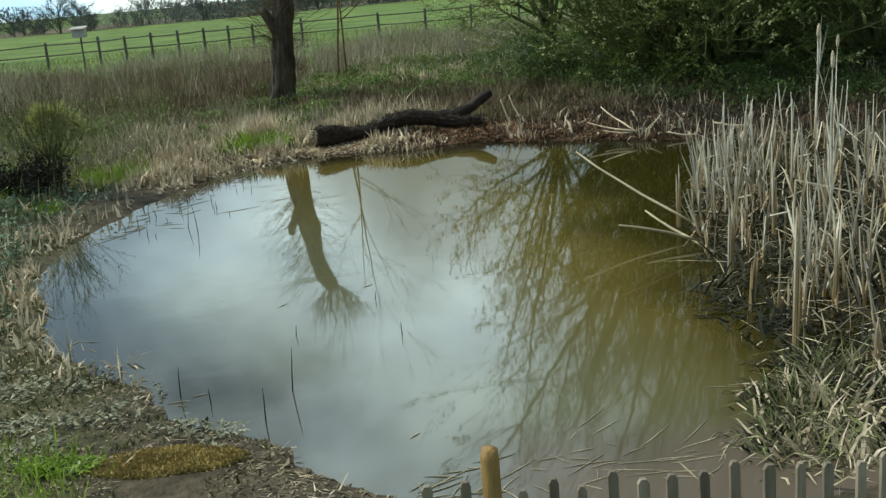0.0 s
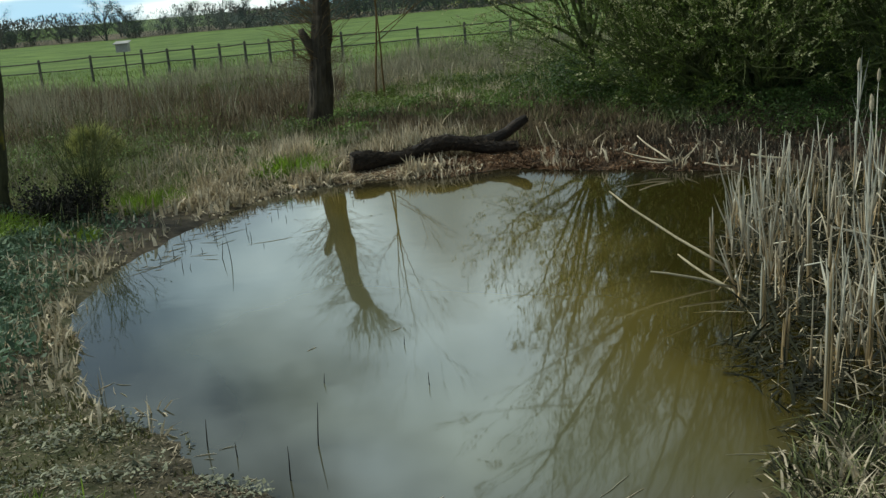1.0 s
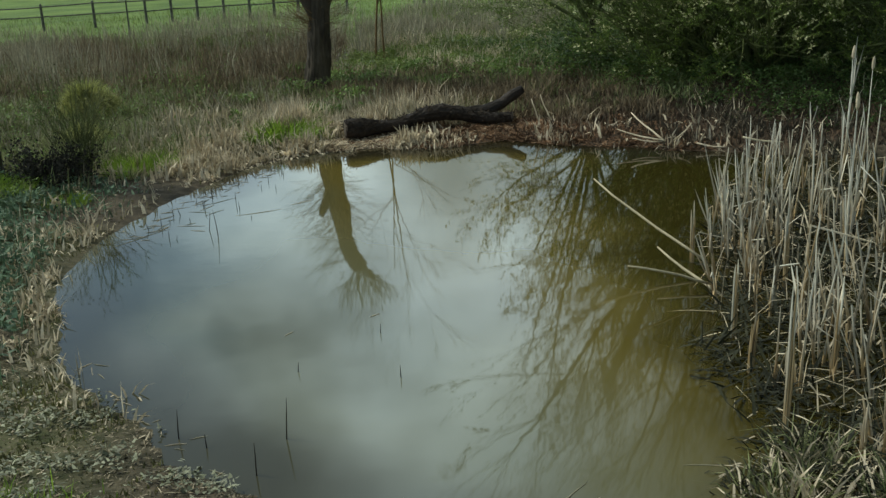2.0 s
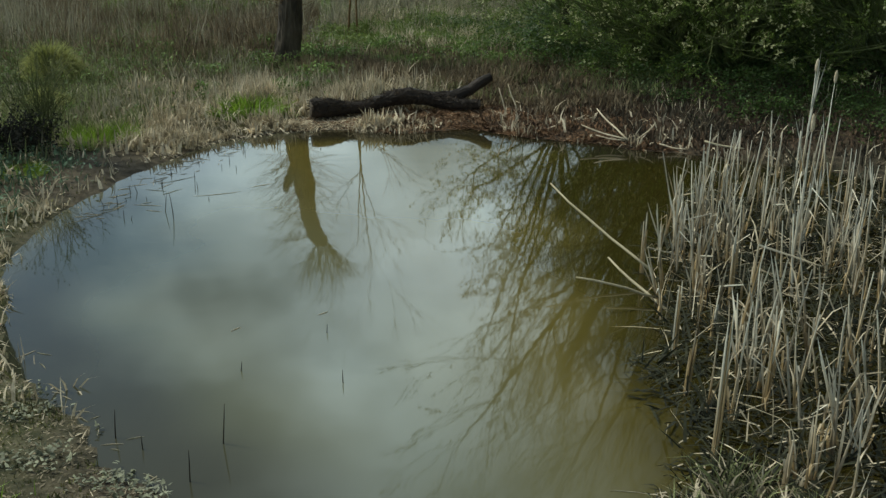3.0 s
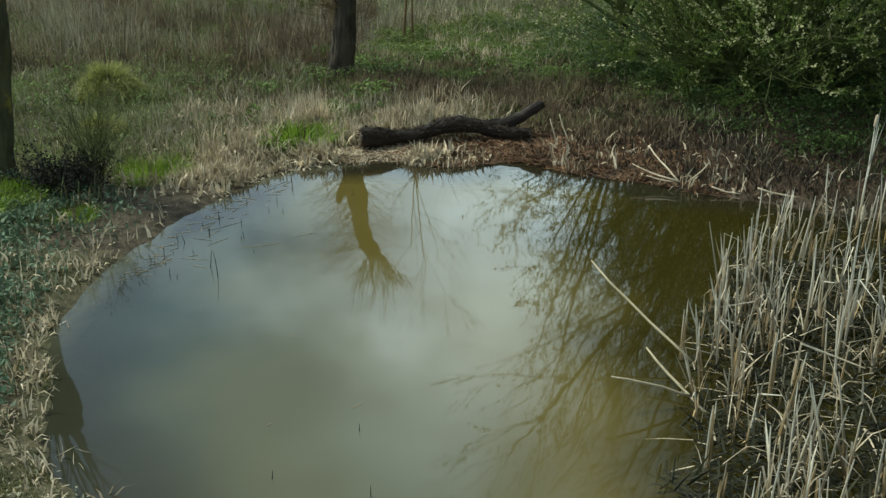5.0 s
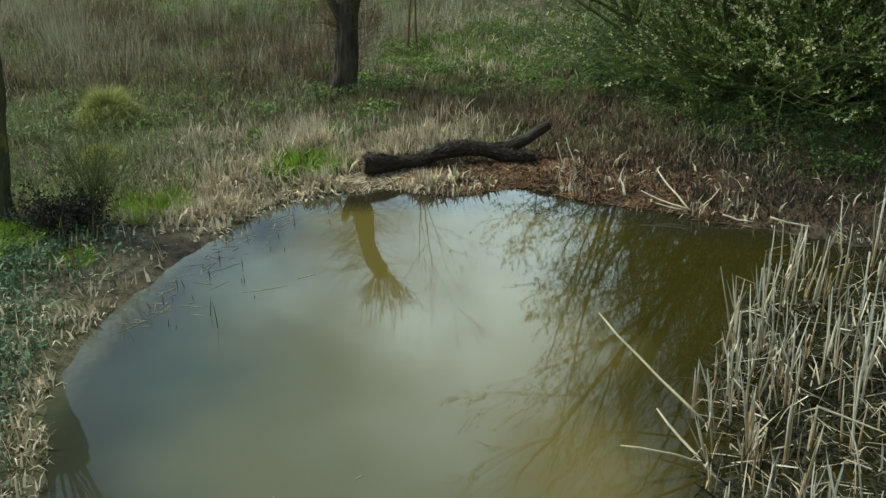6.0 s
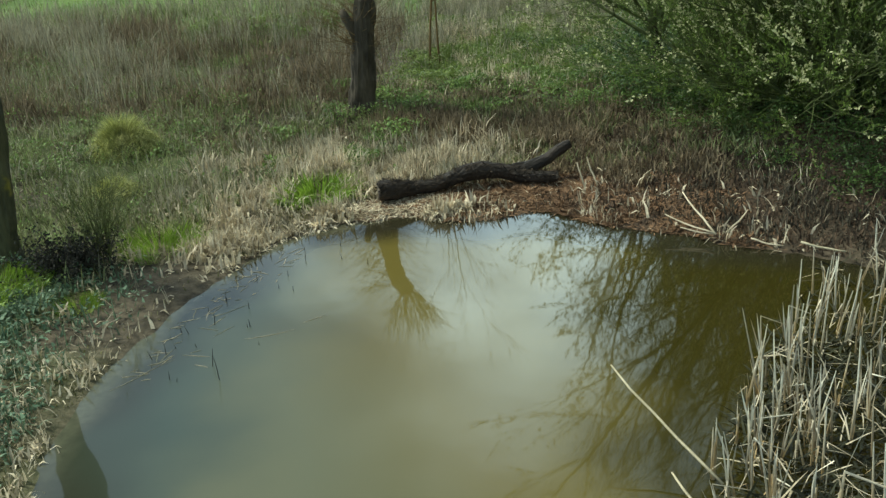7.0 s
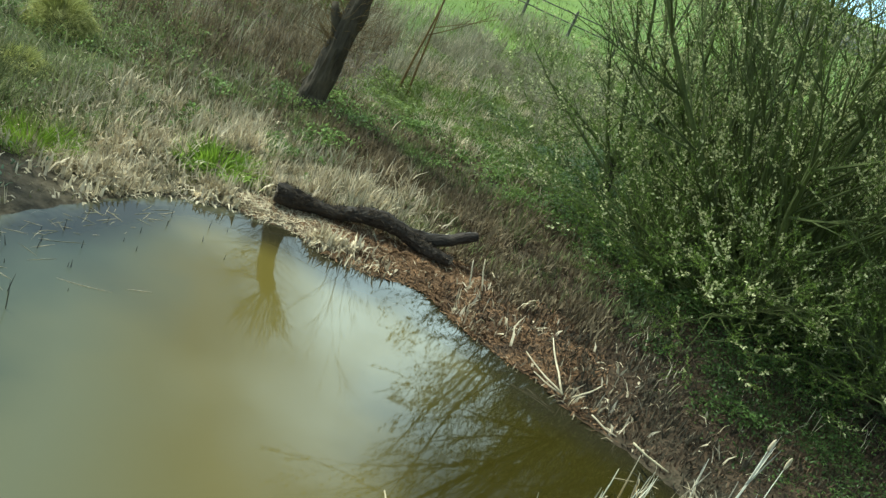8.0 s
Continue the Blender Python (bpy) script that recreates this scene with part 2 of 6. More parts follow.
M_TUSSOCK = material("yellow_green_tussock", (0.17, 0.19, 0.045), (0.52, 0.52, 0.20), 1.5, 0.6, 0, island=0.35, through_light=0.3)
M_BLUE = material("blue_green_leaves", (0.055, 0.105, 0.055), (0.19, 0.26, 0.16), 1.5, 0.6, 0, island=0.4, through_light=0.2)
M_RUSTSTEM = material("rust_stems", (0.080, 0.060, 0.034), (0.31, 0.242, 0.150), 2, 0.85, 0, island=0.55, through_light=0.15)
M_NETTLE = material("nettle_leaf", (0.065, 0.115, 0.024), (0.22, 0.31, 0.080), 1.5, 0.6, 0, island=0.45, through_light=0.25)
M_IVY = material("dark_leaf", (0.025, 0.050, 0.012), (0.095, 0.155, 0.036), 1.5, 0.5, 0, island=0.45, through_light=0.25)
M_CRESS = material("grey_green_leaf", (0.075, 0.085, 0.048), (0.32, 0.32, 0.21), 3, 0.6, 0, island=0.45)
# drab litter, its colour lowered further for shade at the willows' edge
M_DRAB = material("drab_litter", (0.026, 0.022, 0.014), (0.112, 0.094, 0.062), 3, 0.85, 0, island=0.55)
# rotten reed, taken down to near black for the shade between stems
M_ROT_DARK = material("rotten_reed_darkened", (0.008, 0.010, 0.006), (0.042, 0.043, 0.020), 3, 0.8, 0, island=0.4)
M_WITHER = material("withered_leaf", (0.012, 0.012, 0.010), (0.045, 0.043, 0.03), 5, 0.85, 0, island=0.4)
# brown litter, darkened in colour for the shade under the willows
M_LITTER = material("leaf_litter", (0.034, 0.023, 0.015), (0.17, 0.110, 0.066), 3, 0.85, 0, island=0.45)
M_RED = material("rusty_litter", (0.075, 0.043, 0.023), (0.275, 0.160, 0.085), 3, 0.85, 0, island=0.45)
M_CRUMB = material("mud_crumb", (0.062, 0.052, 0.033), (0.32, 0.265, 0.175), 5, 0.85, 0, island=0.5)
M_BARK = material("willow_bark", (0.022, 0.018, 0.012), (0.095, 0.076, 0.052), 5, 0.9, 0.9, 26, stretch=(1, 1, 0.25))
M_MOSSBARK = material("mossy_bark", (0.024, 0.025, 0.014), (0.095, 0.092, 0.045), 3, 0.9, 0.9, 26, stretch=(1, 1, 0.25))


def add_lichen(m):
    """Ochre-yellow lichen blotches over the bark."""
    n, l = m.node_tree.nodes, m.node_tree.links
    bsdf = n["Principled BSDF"]
    old = bsdf.inputs["Base Color"].links[0].from_socket
    tc, spot, cut, mix = n.new("ShaderNodeTexCoord"), n.new("ShaderNodeTexNoise"), n.new("ShaderNodeMapRange"), n.new("ShaderNodeMix")
    spot.inputs["Scale"].default_value, spot.inputs["Detail"].default_value = 2.2, 5.0
    cut.inputs["From Min"].default_value, cut.inputs["From Max"].default_value = 0.60, 0.68
    mix.data_type = "RGBA"
    mix.inputs["B"].default_value = (0.20, 0.17, 0.025, 1)
    l.new(tc.outputs["Object"], spot.inputs["Vector"])
    l.new(spot.outputs["Fac"], cut.inputs["Value"])
    l.new(cut.outputs[0], mix.inputs["Factor"])
    l.new(old, mix.inputs["A"])
    l.new(mix.outputs["Result"], bsdf.inputs["Base Color"])


add_lichen(M_MOSSBARK)
M_TWIG = material("olive_twig", (0.042, 0.054, 0.015), (0.118, 0.138, 0.042), 3, 0.7, 0, island=0.3)
M_DARKTWIG = material("dark_twig", (0.022, 0.018, 0.012), (0.06, 0.048, 0.032), 3, 0.8, 0, island=0.3)
M_RUSTTWIG = material("rusty_shoot", (0.09, 0.055, 0.022), (0.20, 0.13, 0.05), 3, 0.75, 0, island=0.3)
M_CATKIN = material("pale_catkin", (0.33, 0.345, 0.15), (0.63, 0.615, 0.35), 6, 0.7, 0, island=0.3, through_light=0.3)
M_LEAF = material("willow_leaf", (0.068, 0.112, 0.018), (0.212, 0.288, 0.062), 4, 0.6, 0, island=0.4, through_light=0.42)
M_LOG = material("wet_log_bark", (0.009, 0.0065, 0.0045), (0.040, 0.028, 0.020), 6, 0.7, 1.0, 30, stretch=(0.4, 1, 1))
M_SHRED = material("bark_shred", (0.010, 0.0075, 0.005), (0.050, 0.035, 0.022), 5, 0.9, 0, island=0.5)
M_LOGEND = material("cut_log_end", (0.05, 0.04, 0.03), (0.15, 0.12, 0.09), 14, 0.8, 0.5, 60)
M_POST = material("weathered_post", (0.19, 0.11, 0.035), (0.36, 0.235, 0.085), 9, 0.7, 0.5, 50, stretch=(1, 1, 0.2))
M_PALE = material("grey_pale_wood", (0.09, 0.075, 0.055), (0.30, 0.25, 0.19), 9, 0.75, 0.5, 50, per_object=0.3, stretch=(1, 1, 0.2))
M_RAIL = material("dark_fence_wood", (0.06, 0.062, 0.05), (0.155, 0.15, 0.12), 6, 0.85, 0.5, 40)
M_MOSS = material("ochre_moss", (0.26, 0.20, 0.065), (0.58, 0.46, 0.18), 7, 0.9, 0.6, 60, island=0.3)
M_MOSSBANK = material("bank_moss", (0.050, 0.056, 0.019), (0.21, 0.205, 0.075), 2.5, 0.85, 0, island=0.45, through_light=0.15)
M_BOX = material("pale_board", (0.30, 0.29, 0.27), (0.50, 0.49, 0.46), 5, 0.7, 0.3, 40)
# far leaf and twig colours are paled and blued to include distance haze
M_CONIFER = material("far_dark_leaf", (0.062, 0.084, 0.074), (0.115, 0.142, 0.122), 0.2, 0.8, 0, island=0.22)
M_FARTWIG = material("far_bare_twig", (0.085, 0.080, 0.072), (0.17, 0.155, 0.135), 0.4, 0.85, 0, island=0.3)


def water_material():
    """Still, silty pond water: a brown body under a clear, barely rippled surface."""
    m = bpy.data.materials.new("pond_water")
    m.use_nodes = True
    n, l = m.node_tree.nodes, m.node_tree.links
    bsdf = n["Principled BSDF"]
    tc = n.new("ShaderNodeTexCoord")
    silt, rip = n.new("ShaderNodeTexNoise"), n.new("ShaderNodeTexNoise")
    silt.inputs["Scale"].default_value, silt.inputs["Detail"].default_value = 0.35, 3.0
    rip.inputs["Scale"].default_value, rip.inputs["Detail"].default_value = 2.2, 2.0
    ramp = n.new("ShaderNodeValToRGB")
    ramp.color_ramp.elements[0].position, ramp.color_ramp.elements[1].position = 0.25, 1.1
    ramp.color_ramp.elements[0].color = (0.108, 0.086, 0.022, 1)
    ramp.color_ramp.elements[1].color = (0.102, 0.102, 0.057, 1)
    bp = n.new("ShaderNodeBump")
    bp.inputs["Strength"].default_value, bp.inputs["Distance"].default_value = 0.05, 0.02
    l.new(tc.outputs["Object"], silt.inputs["Vector"])
    l.new(tc.outputs["Object"], rip.inputs["Vector"])
    along, nearer, cloudy = n.new("ShaderNodeSeparateXYZ"), n.new("ShaderNodeMapRange"), n.new("ShaderNodeMath")
    l.new(tc.outputs["Object"], along.inputs[0])
    nearer.inputs["From Min"].default_value, nearer.inputs["From Max"].default_value = 11.4, 6.4
    slant = n.new("ShaderNodeMath")
    slant.operation = "MULTIPLY_ADD"
    slant.inputs[1].default_value = 2.3
    l.new(along.outputs["X"], slant.inputs[0])
    l.new(along.outputs["Y"], slant.inputs[2])
    l.new(slant.outputs[0], nearer.inputs["Value"])
    cloudy.operation = "MULTIPLY_ADD"
    cloudy.inputs[1].default_value = 0.5
    l.new(silt.outputs["Fac"], cloudy.inputs[0])
    l.new(nearer.outputs[0], cloudy.inputs[2])
    l.new(cloudy.outputs[0], ramp.inputs["Fac"])
    def centred(low, high):
        place, span = n.new("ShaderNodeSeparateXYZ"), n.new("ShaderNodeMapRange")
        l.new(wander.outputs["Vector"], place.inputs[0])
        span.interpolation_type = "SMOOTHSTEP"
        span.inputs["From Min"].default_value, span.inputs["From Max"].default_value = low, high
        l.new(place.outputs["X"], span.inputs["Value"])
        mixer = n.new("ShaderNodeMix")
        mixer.data_type = "RGBA"
        l.new(span.outputs[0], mixer.inputs["Factor"])
        return mixer

    drift, wander = n.new("ShaderNodeTexNoise"), n.new("ShaderNodeVectorMath")
    drift.inputs["Scale"].default_value, drift.inputs["Detail"].default_value = 0.45, 3.0
    l.new(tc.outputs["Object"], drift.inputs["Vector"])
    wander.operation = "MULTIPLY_ADD"
    wander.inputs[1].default_value = (2.6, 2.6, 0)
    l.new(drift.outputs["Color"], wander.inputs[0])
    l.new(tc.outputs["Object"], wander.inputs[2])
    # bluish left side: reflected blue sky put into the body colour
    left = centred(-1.7, 0.5)
    left.inputs["A"].default_value = (0.042, 0.056, 0.041, 1)
    l.new(ramp.outputs["Color"], left.inputs["B"])
    # near-black right side: the willows' shade and dark reflection as body colour
    body = centred(2.5, 4.1)
    l.new(left.outputs["Result"], body.inputs["A"])
    body.inputs["B"].default_value = (0.030, 0.025, 0.005, 1)
    film, grain, both, skin = n.new("ShaderNodeAttribute"), n.new("ShaderNodeTexNoise"), n.new("ShaderNodeMath"), n.new("ShaderNodeMix")
    film.attribute_name = "film"
    grain.inputs["Scale"].default_value, grain.inputs["Detail"].default_value = 9.0, 5.0
    both.operation = "MULTIPLY"
    l.new(tc.outputs["Object"], grain.inputs["Vector"])
    l.new(film.outputs["Fac"], both.inputs[0])
    l.new(grain.outputs["Fac"], both.inputs[1])
    skin.data_type = "RGBA"
    skin.inputs["B"].default_value = (0.20, 0.20, 0.13, 1)
    l.new(both.outputs[0], skin.inputs["Factor"])
    # shore band darkened in colour for reflected banks and their shade, over mud
    shallow, edge = n.new("ShaderNodeAttribute"), n.new("ShaderNodeMix")
    shallow.attribute_name = "shallow"
    edge.data_type = "RGBA"
    edge.inputs["B"].default_value = (0.024, 0.021, 0.011, 1)
    l.new(shallow.outputs["Fac"], edge.inputs["Factor"])
    l.new(body.outputs["Result"], edge.inputs["A"])
    bottom, bar = n.new("ShaderNodeAttribute"), n.new("ShaderNodeMix")
    bottom.attribute_name = "shoal"
    bar.data_type = "RGBA"
    bar.inputs["B"].default_value = (0.115, 0.092, 0.068, 1)
    l.new(bottom.outputs["Fac"], bar.inputs["Factor"])
    l.new(edge.outputs["Result"], bar.inputs["A"])
    l.new(bar.outputs["Result"], skin.inputs["A"])
    l.new(skin.outputs["Result"], bsdf.inputs["Base Color"])
    l.new(rip.outputs["Fac"], bp.inputs["Height"])
    l.new(bp.outputs["Normal"], bsdf.inputs["Normal"])
    bsdf.inputs["Roughness"].default_value = 0.03
    bsdf.inputs["IOR"].default_value = 1.33
    return m


M_WATER = water_material()


def ground_material():
    """Mud, leaf litter, straw and turf, laid out by the ground-cover layers of the mesh."""
    m = bpy.data.materials.new("ground_cover")
    m.use_nodes = True
    n, l = m.node_tree.nodes, m.node_tree.links
    bsdf = n["Principled BSDF"]
    tc = n.new("ShaderNodeTexCoord")
    at = n.new("ShaderNodeAttribute")
    at.attribute_name = "cover"
    sep = n.new("ShaderNodeSeparateColor")
    l.new(at.outputs["Color"], sep.inputs["Color"])

    def tone(low, high, scale):
        t = n.new("ShaderNodeTexNoise")
        t.inputs["Scale"].default_value, t.inputs["Detail"].default_value = scale, 6.0
        l.new(tc.outputs["Object"], t.inputs["Vector"])
        r = n.new("ShaderNodeValToRGB")
        r.color_ramp.elements[0].position, r.color_ramp.elements[1].position = 0.35, 0.68
        r.color_ramp.elements[0].color, r.color_ramp.elements[1].color = (*low, 1), (*high, 1)
        l.new(t.outputs["Fac"], r.inputs["Fac"])
        return r.outputs["Color"]

    def blend(fac, a, b):
        x = n.new("ShaderNodeMix")
        x.data_type = "RGBA"
        l.new(fac, x.inputs["Factor"])
        l.new(a, x.inputs["A"])
        l.new(b, x.inputs["B"])
        return x.outputs["Result"]

    mud = tone((0.034, 0.028, 0.018), (0.112, 0.090, 0.060), 7)
    turf = tone((0.085, 0.138, 0.028), (0.165, 0.24, 0.055), 0.25)
    # litter tone includes the willows' shade over this part of the bank
    litter = tone((0.025, 0.018, 0.012), (0.085, 0.057, 0.036), 9)
    straw = tone((0.08, 0.065, 0.04), (0.22, 0.18, 0.115), 8)
    c = blend(sep.outputs["Blue"], mud, straw)
    c = blend(sep.outputs["Green"], c, litter)
    c = blend(sep.outputs["Red"], c, turf)
    l.new(c, bsdf.inputs["Base Color"])
    bsdf.inputs["Roughness"].default_value = 0.9
    bsdf.inputs["Specular IOR Level"].default_value = 0.2
    fine = n.new("ShaderNodeTexNoise")
    fine.inputs["Scale"].default_value, fine.inputs["Detail"].default_value = 18, 6
    l.new(tc.outputs["Object"], fine.inputs["Vector"])
    bp = n.new("ShaderNodeBump")
    bp.inputs["Strength"].default_value, bp.inputs["Distance"].default_value = 0.7, 0.05
    l.new(fine.outputs["Fac"], bp.inputs["Height"])
    l.new(bp.outputs["Normal"], bsdf.inputs["Normal"])
    return m


M_GROUND = ground_material()

# ---------------------------------------------------------------- mesh tools


def mesh_from(name, verts, faces, mat, smooth=False):
    me = bpy.data.meshes.new(name)
    me.from_pydata([tuple(v) for v in verts], [], faces)
    me.materials.append(mat)
    if smooth:
        me.polygons.foreach_set("use_smooth", [True] * len(me.polygons))
    me.update()
    return me


def part(name, me, parent, label=""):
    ob = new(name, me)
    ob.parent = parent
    return tagged(ob, label)


def thing(name, x, y, z, label, category, group="", kind=""):
    ob = new(name)
    ob.location = (x, y, z)
    return tagged(ob, label, category, group, kind)


class Tubes:
    """Collects bent, tapering round pieces into one mesh."""

    def __init__(self):
        self.v, self.f = [], []

    def tube(self, pts, radii, sides=5, cap=True, lumpy=0.0):
        pts = [Vector(p) for p in pts]
        base = len(self.v)
        side = None
        for i, p in enumerate(pts):
            d = (pts[min(i + 1, len(pts) - 1)] - pts[max(i - 1, 0)]).normalized()
            if side is None:
                side = d.orthogonal().normalized()
            side = (side - d * side.dot(d)).normalized()
            up = d.cross(side)
            for k in range(sides):
                a = 2 * math.pi * k / sides
                r = radii[i]
                if lumpy:
                    r *= 1 + lumpy * noise.noise(p * 3.1 + Vector((math.cos(a), math.sin(a), 0)) * 1.4)
                self.v.append(p + (side * math.cos(a) + up * math.sin(a)) * r)
        for i in range(len(pts) - 1):
            for k in range(sides):
                a, b = base + i * sides + k, base + i * sides + (k + 1) % sides
                self.f.append((a, b, b + sides, a + sides))
        if cap:
            self.f.append(tuple(base + k for k in reversed(range(sides))))
            top = base + (len(pts) - 1) * sides
            self.f.append(tuple(top + k for k in range(sides)))

    def leaf(self, p, d, w, length, width):
        """A small pointed leaf or bud with a fold along its middle."""
        b = len(self.v)
        n = d.cross(w)
        mid = p + d * length * 0.5
        self.v += [p, mid + w * width * 0.5 + n * width * 0.15, p + d * length, mid - w * width * 0.5 + n * width * 0.15]
        self.f += [(b, b + 1, b + 2), (b, b + 2, b + 3)]

    def mesh(self, name, mat, smooth=False):
        return mesh_from(name, self.v, self.f, mat, smooth)


def rand_unit(r):
    v = Vector((r.gauss(0, 1), r.gauss(0, 1), r.gauss(0, 1)))
    return v.normalized()


def bent_path(r, start, direction, length, steps, wander, lift=0.0):
    p, d, pts = Vector(start), Vector(direction).normalized(), [Vector(start)]
    for _ in range(steps):
        d = (d + rand_unit(r) * wander + Vector((0, 0, lift))).normalized()
        p = p + d * (length / steps)
        pts.append(p.copy())
    return pts


def blade_mesh(name, P, H, W, az, lean, mat, droop=1.7, seed=1):
    """Many bent, pointed blades in one mesh; every blade has a broad foot, a middle and a tip."""
    r = np.random.default_rng(seed)
    n = len(P)
    z = np.cos(lean)
    u = np.stack([np.cos(az) * np.sin(lean), np.sin(az) * np.sin(lean), z], 1)
    l2 = np.clip(lean * droop, 0, 2.2)
    u2 = np.stack([np.cos(az) * np.sin(l2), np.sin(az) * np.sin(l2), np.cos(l2)], 1)
    a2 = r.uniform(0, 2 * np.pi, n)
    w = np.stack([np.cos(a2), np.sin(a2), np.zeros(n)], 1) * (W * 0.5)[:, None]
    mid = P + u * (H * 0.55)[:, None]
    tip = mid + u2 * (H * 0.45)[:, None]
    V = np.stack([P - w, P + w, mid - w * 0.8, mid + w * 0.8, tip], 1).reshape(-1, 3)
    k = np.arange(n)[:, None] * 5
    loops = (k + np.array([0, 1, 3, 2, 2, 3, 4])[None]).ravel()
    me = bpy.data.meshes.new(name)
    me.vertices.add(n * 5)
    me.vertices.foreach_set("co", V.astype(np.float32).ravel())
    me.loops.add(n * 7)
    me.loops.foreach_set("vertex_index", loops.astype(np.int32))
    me.polygons.add(n * 2)
    me.polygons.foreach_set("loop_start", (np.arange(n)[:, None] * 7 + np.array([0, 4])[None]).astype(np.int32).ravel())
    me.materials.append(mat)
    me.update(calc_edges=True)
    return me


_lattice = np.random.default_rng(3).random((256, 256))


def patches(x, y, scale, shift=0):
    """Smooth random values from 0 to 1 over the plan, with features about scale metres wide."""
    u, v = np.asarray(x) / scale + 37.3 + shift * 11.7, np.asarray(y) / scale + 91.1 + shift * 5.3
    i, j = np.floor(u).astype(int), np.floor(v).astype(int)
    a, b = u - i, v - j
    a, b = a * a * (3 - 2 * a), b * b * (3 - 2 * b)
    g = lambda p, q: _lattice[p % 256, q % 256]
    return (g(i, j) * (1 - a) + g(i + 1, j) * a) * (1 - b) + (g(i, j + 1) * (1 - a) + g(i + 1, j + 1) * a) * b


def ramp(x, lo, hi):
    t = np.clip((x - lo) / (hi - lo), 0, 1)
    return t * t * (3 - 2 * t)


# ---------------------------------------------------------------- ground and pond
SHORE = [(-0.63, 5.25), (-1.05, 5.58), (-1.35, 5.92), (-1.78, 6.5), (-2.2, 7.05), (-2.55, 7.5), (-2.87, 8.25), (-3.19, 9.1), (-3.38, 10.0), (-3.48, 11.1),
         (-3.25, 12.4), (-2.85, 13.7), (-2.25, 15.05), (-1.45, 15.7), (-0.5, 15.85), (0.25, 15.6), (0.8, 15.6), (1.5, 15.8), (2.1, 15.35), (2.9, 14.9),
         (3.7, 14.45), (4.3, 14.0), (5.3, 13.5), (6.6, 12.3), (7.2, 10.2), (6.9, 7.8), (5.7, 5.6), (4.0, 4.5), (2.2, 4.1), (0.6, 4.2), (-0.2, 4.6)]


def shoreline():
    """The closed, rounded water line through the bank's turning points."""
    pts, n, out = np.array(SHORE), len(SHORE), []
    for i in range(n):
        p0, p1, p2, p3 = pts[i - 1], pts[i], pts[(i + 1) % n], pts[(i + 2) % n]
        for t in np.linspace(0, 1, 11)[:-1]:
            out.append(0.5 * (2 * p1 + (p2 - p0) * t + (2 * p0 - 5 * p1 + 4 * p2 - p3) * t * t + (3 * p1 - p0 - 3 * p2 + p3) * t ** 3))
    out = np.array(out)
    side = np.roll(out, -1, 0) - np.roll(out, 1, 0)
    side = np.stack([side[:, 1], -side[:, 0]], 1) / np.linalg.norm(side, axis=1)[:, None]
    return out + side * ((patches(out[:, 0], out[:, 1], 0.5, 50) - 0.5) * 0.16 + (patches(out[:, 0], out[:, 1], 0.17, 51) - 0.5) * 0.07)[:, None]


LINE = shoreline()


def shore_distance(x, y):
    """Metres from the water line, positive on land."""
    x, y = np.ravel(x), np.ravel(y)
    best, inside = np.full(len(x), 1e9), np.zeros(len(x), bool)
    for a, b in zip(LINE, np.roll(LINE, -1, 0)):
        d = b - a
        t = np.clip(((x - a[0]) * d[0] + (y - a[1]) * d[1]) / (d @ d), 0, 1)
        best = np.minimum(best, np.hypot(x - a[0] - t * d[0], y - a[1] - t * d[1]))
        cross = ((a[1] > y) != (b[1] > y)) & (x < (b[0] - a[0]) * (y - a[1]) / (b[1] - a[1] + 1e-12) + a[0])
        inside ^= cross
    return np.where(inside, -best, best)


def steps(*spans):
    out = []
    for lo, hi, n in spans:
        out += list(np.linspace(lo, hi, n, endpoint=False))
    return np.array(out + [spans[-1][1]])


GX = steps((-3000, -300, 10), (-300, -60, 12), (-60, -14, 22), (-14, 14, 200), (14, 60, 22), (60, 300, 12), (300, 3000, 10))
GY = steps((-3000, -300, 8), (-300, -20, 8), (-20, 2, 22), (2, 26, 172), (26, 50, 30), (50, 220, 22), (220, 600, 12), (600, 3000, 8))
XX, YY = np.meshgrid(GX, GY)
near = (np.abs(XX) < 40) & (YY > -20) & (YY < 50)
DD = np.full(XX.shape, 40.0)
DD[near] = shore_distance(XX[near], YY[near])


def bank_height(x, y, d):
    out = np.maximum(d, 0)
    z = 0.07 * (1 - np.exp(-out / 0.25)) + 0.38 * ramp(out, 0.6, 7.0)
    z = z + (patches(x, y, 1.6) - 0.5) * 0.10 * ramp(out, 0.3, 2.0) + (patches(x, y, 0.45, 1) - 0.5) * 0.05 * ramp(out, 0.05, 0.5)
    z = z + (patches(x, y, 9.0, 2) - 0.5) * 0.12 * ramp(out, 2, 8)
    bed = -0.55 * ramp(-d, 0.0, 1.5) - 0.02
    far = 10.0 * ramp(y, 500, 2500) + 4 * ramp(np.abs(x), 300, 2000)
    return np.where(d > 0, z, bed) + far


ZZ = bank_height(XX, YY, DD)


def ground_at(x, y):
    """The ground's height under points of the plan."""
    x, y = np.atleast_1d(np.asarray(x, float)), np.atleast_1d(np.asarray(y, float))
    i, j = np.clip(np.searchsorted(GX, x) - 1, 0, len(GX) - 2), np.clip(np.searchsorted(GY, y) - 1, 0, len(GY) - 2)
    a, b = (x - GX[i]) / (GX[i + 1] - GX[i]), (y - GY[j]) / (GY[j + 1] - GY[j])
    return (ZZ[j, i] * (1 - a) + ZZ[j, i + 1] * a) * (1 - b) + (ZZ[j + 1, i] * (1 - a) + ZZ[j + 1, i + 1] * a) * b


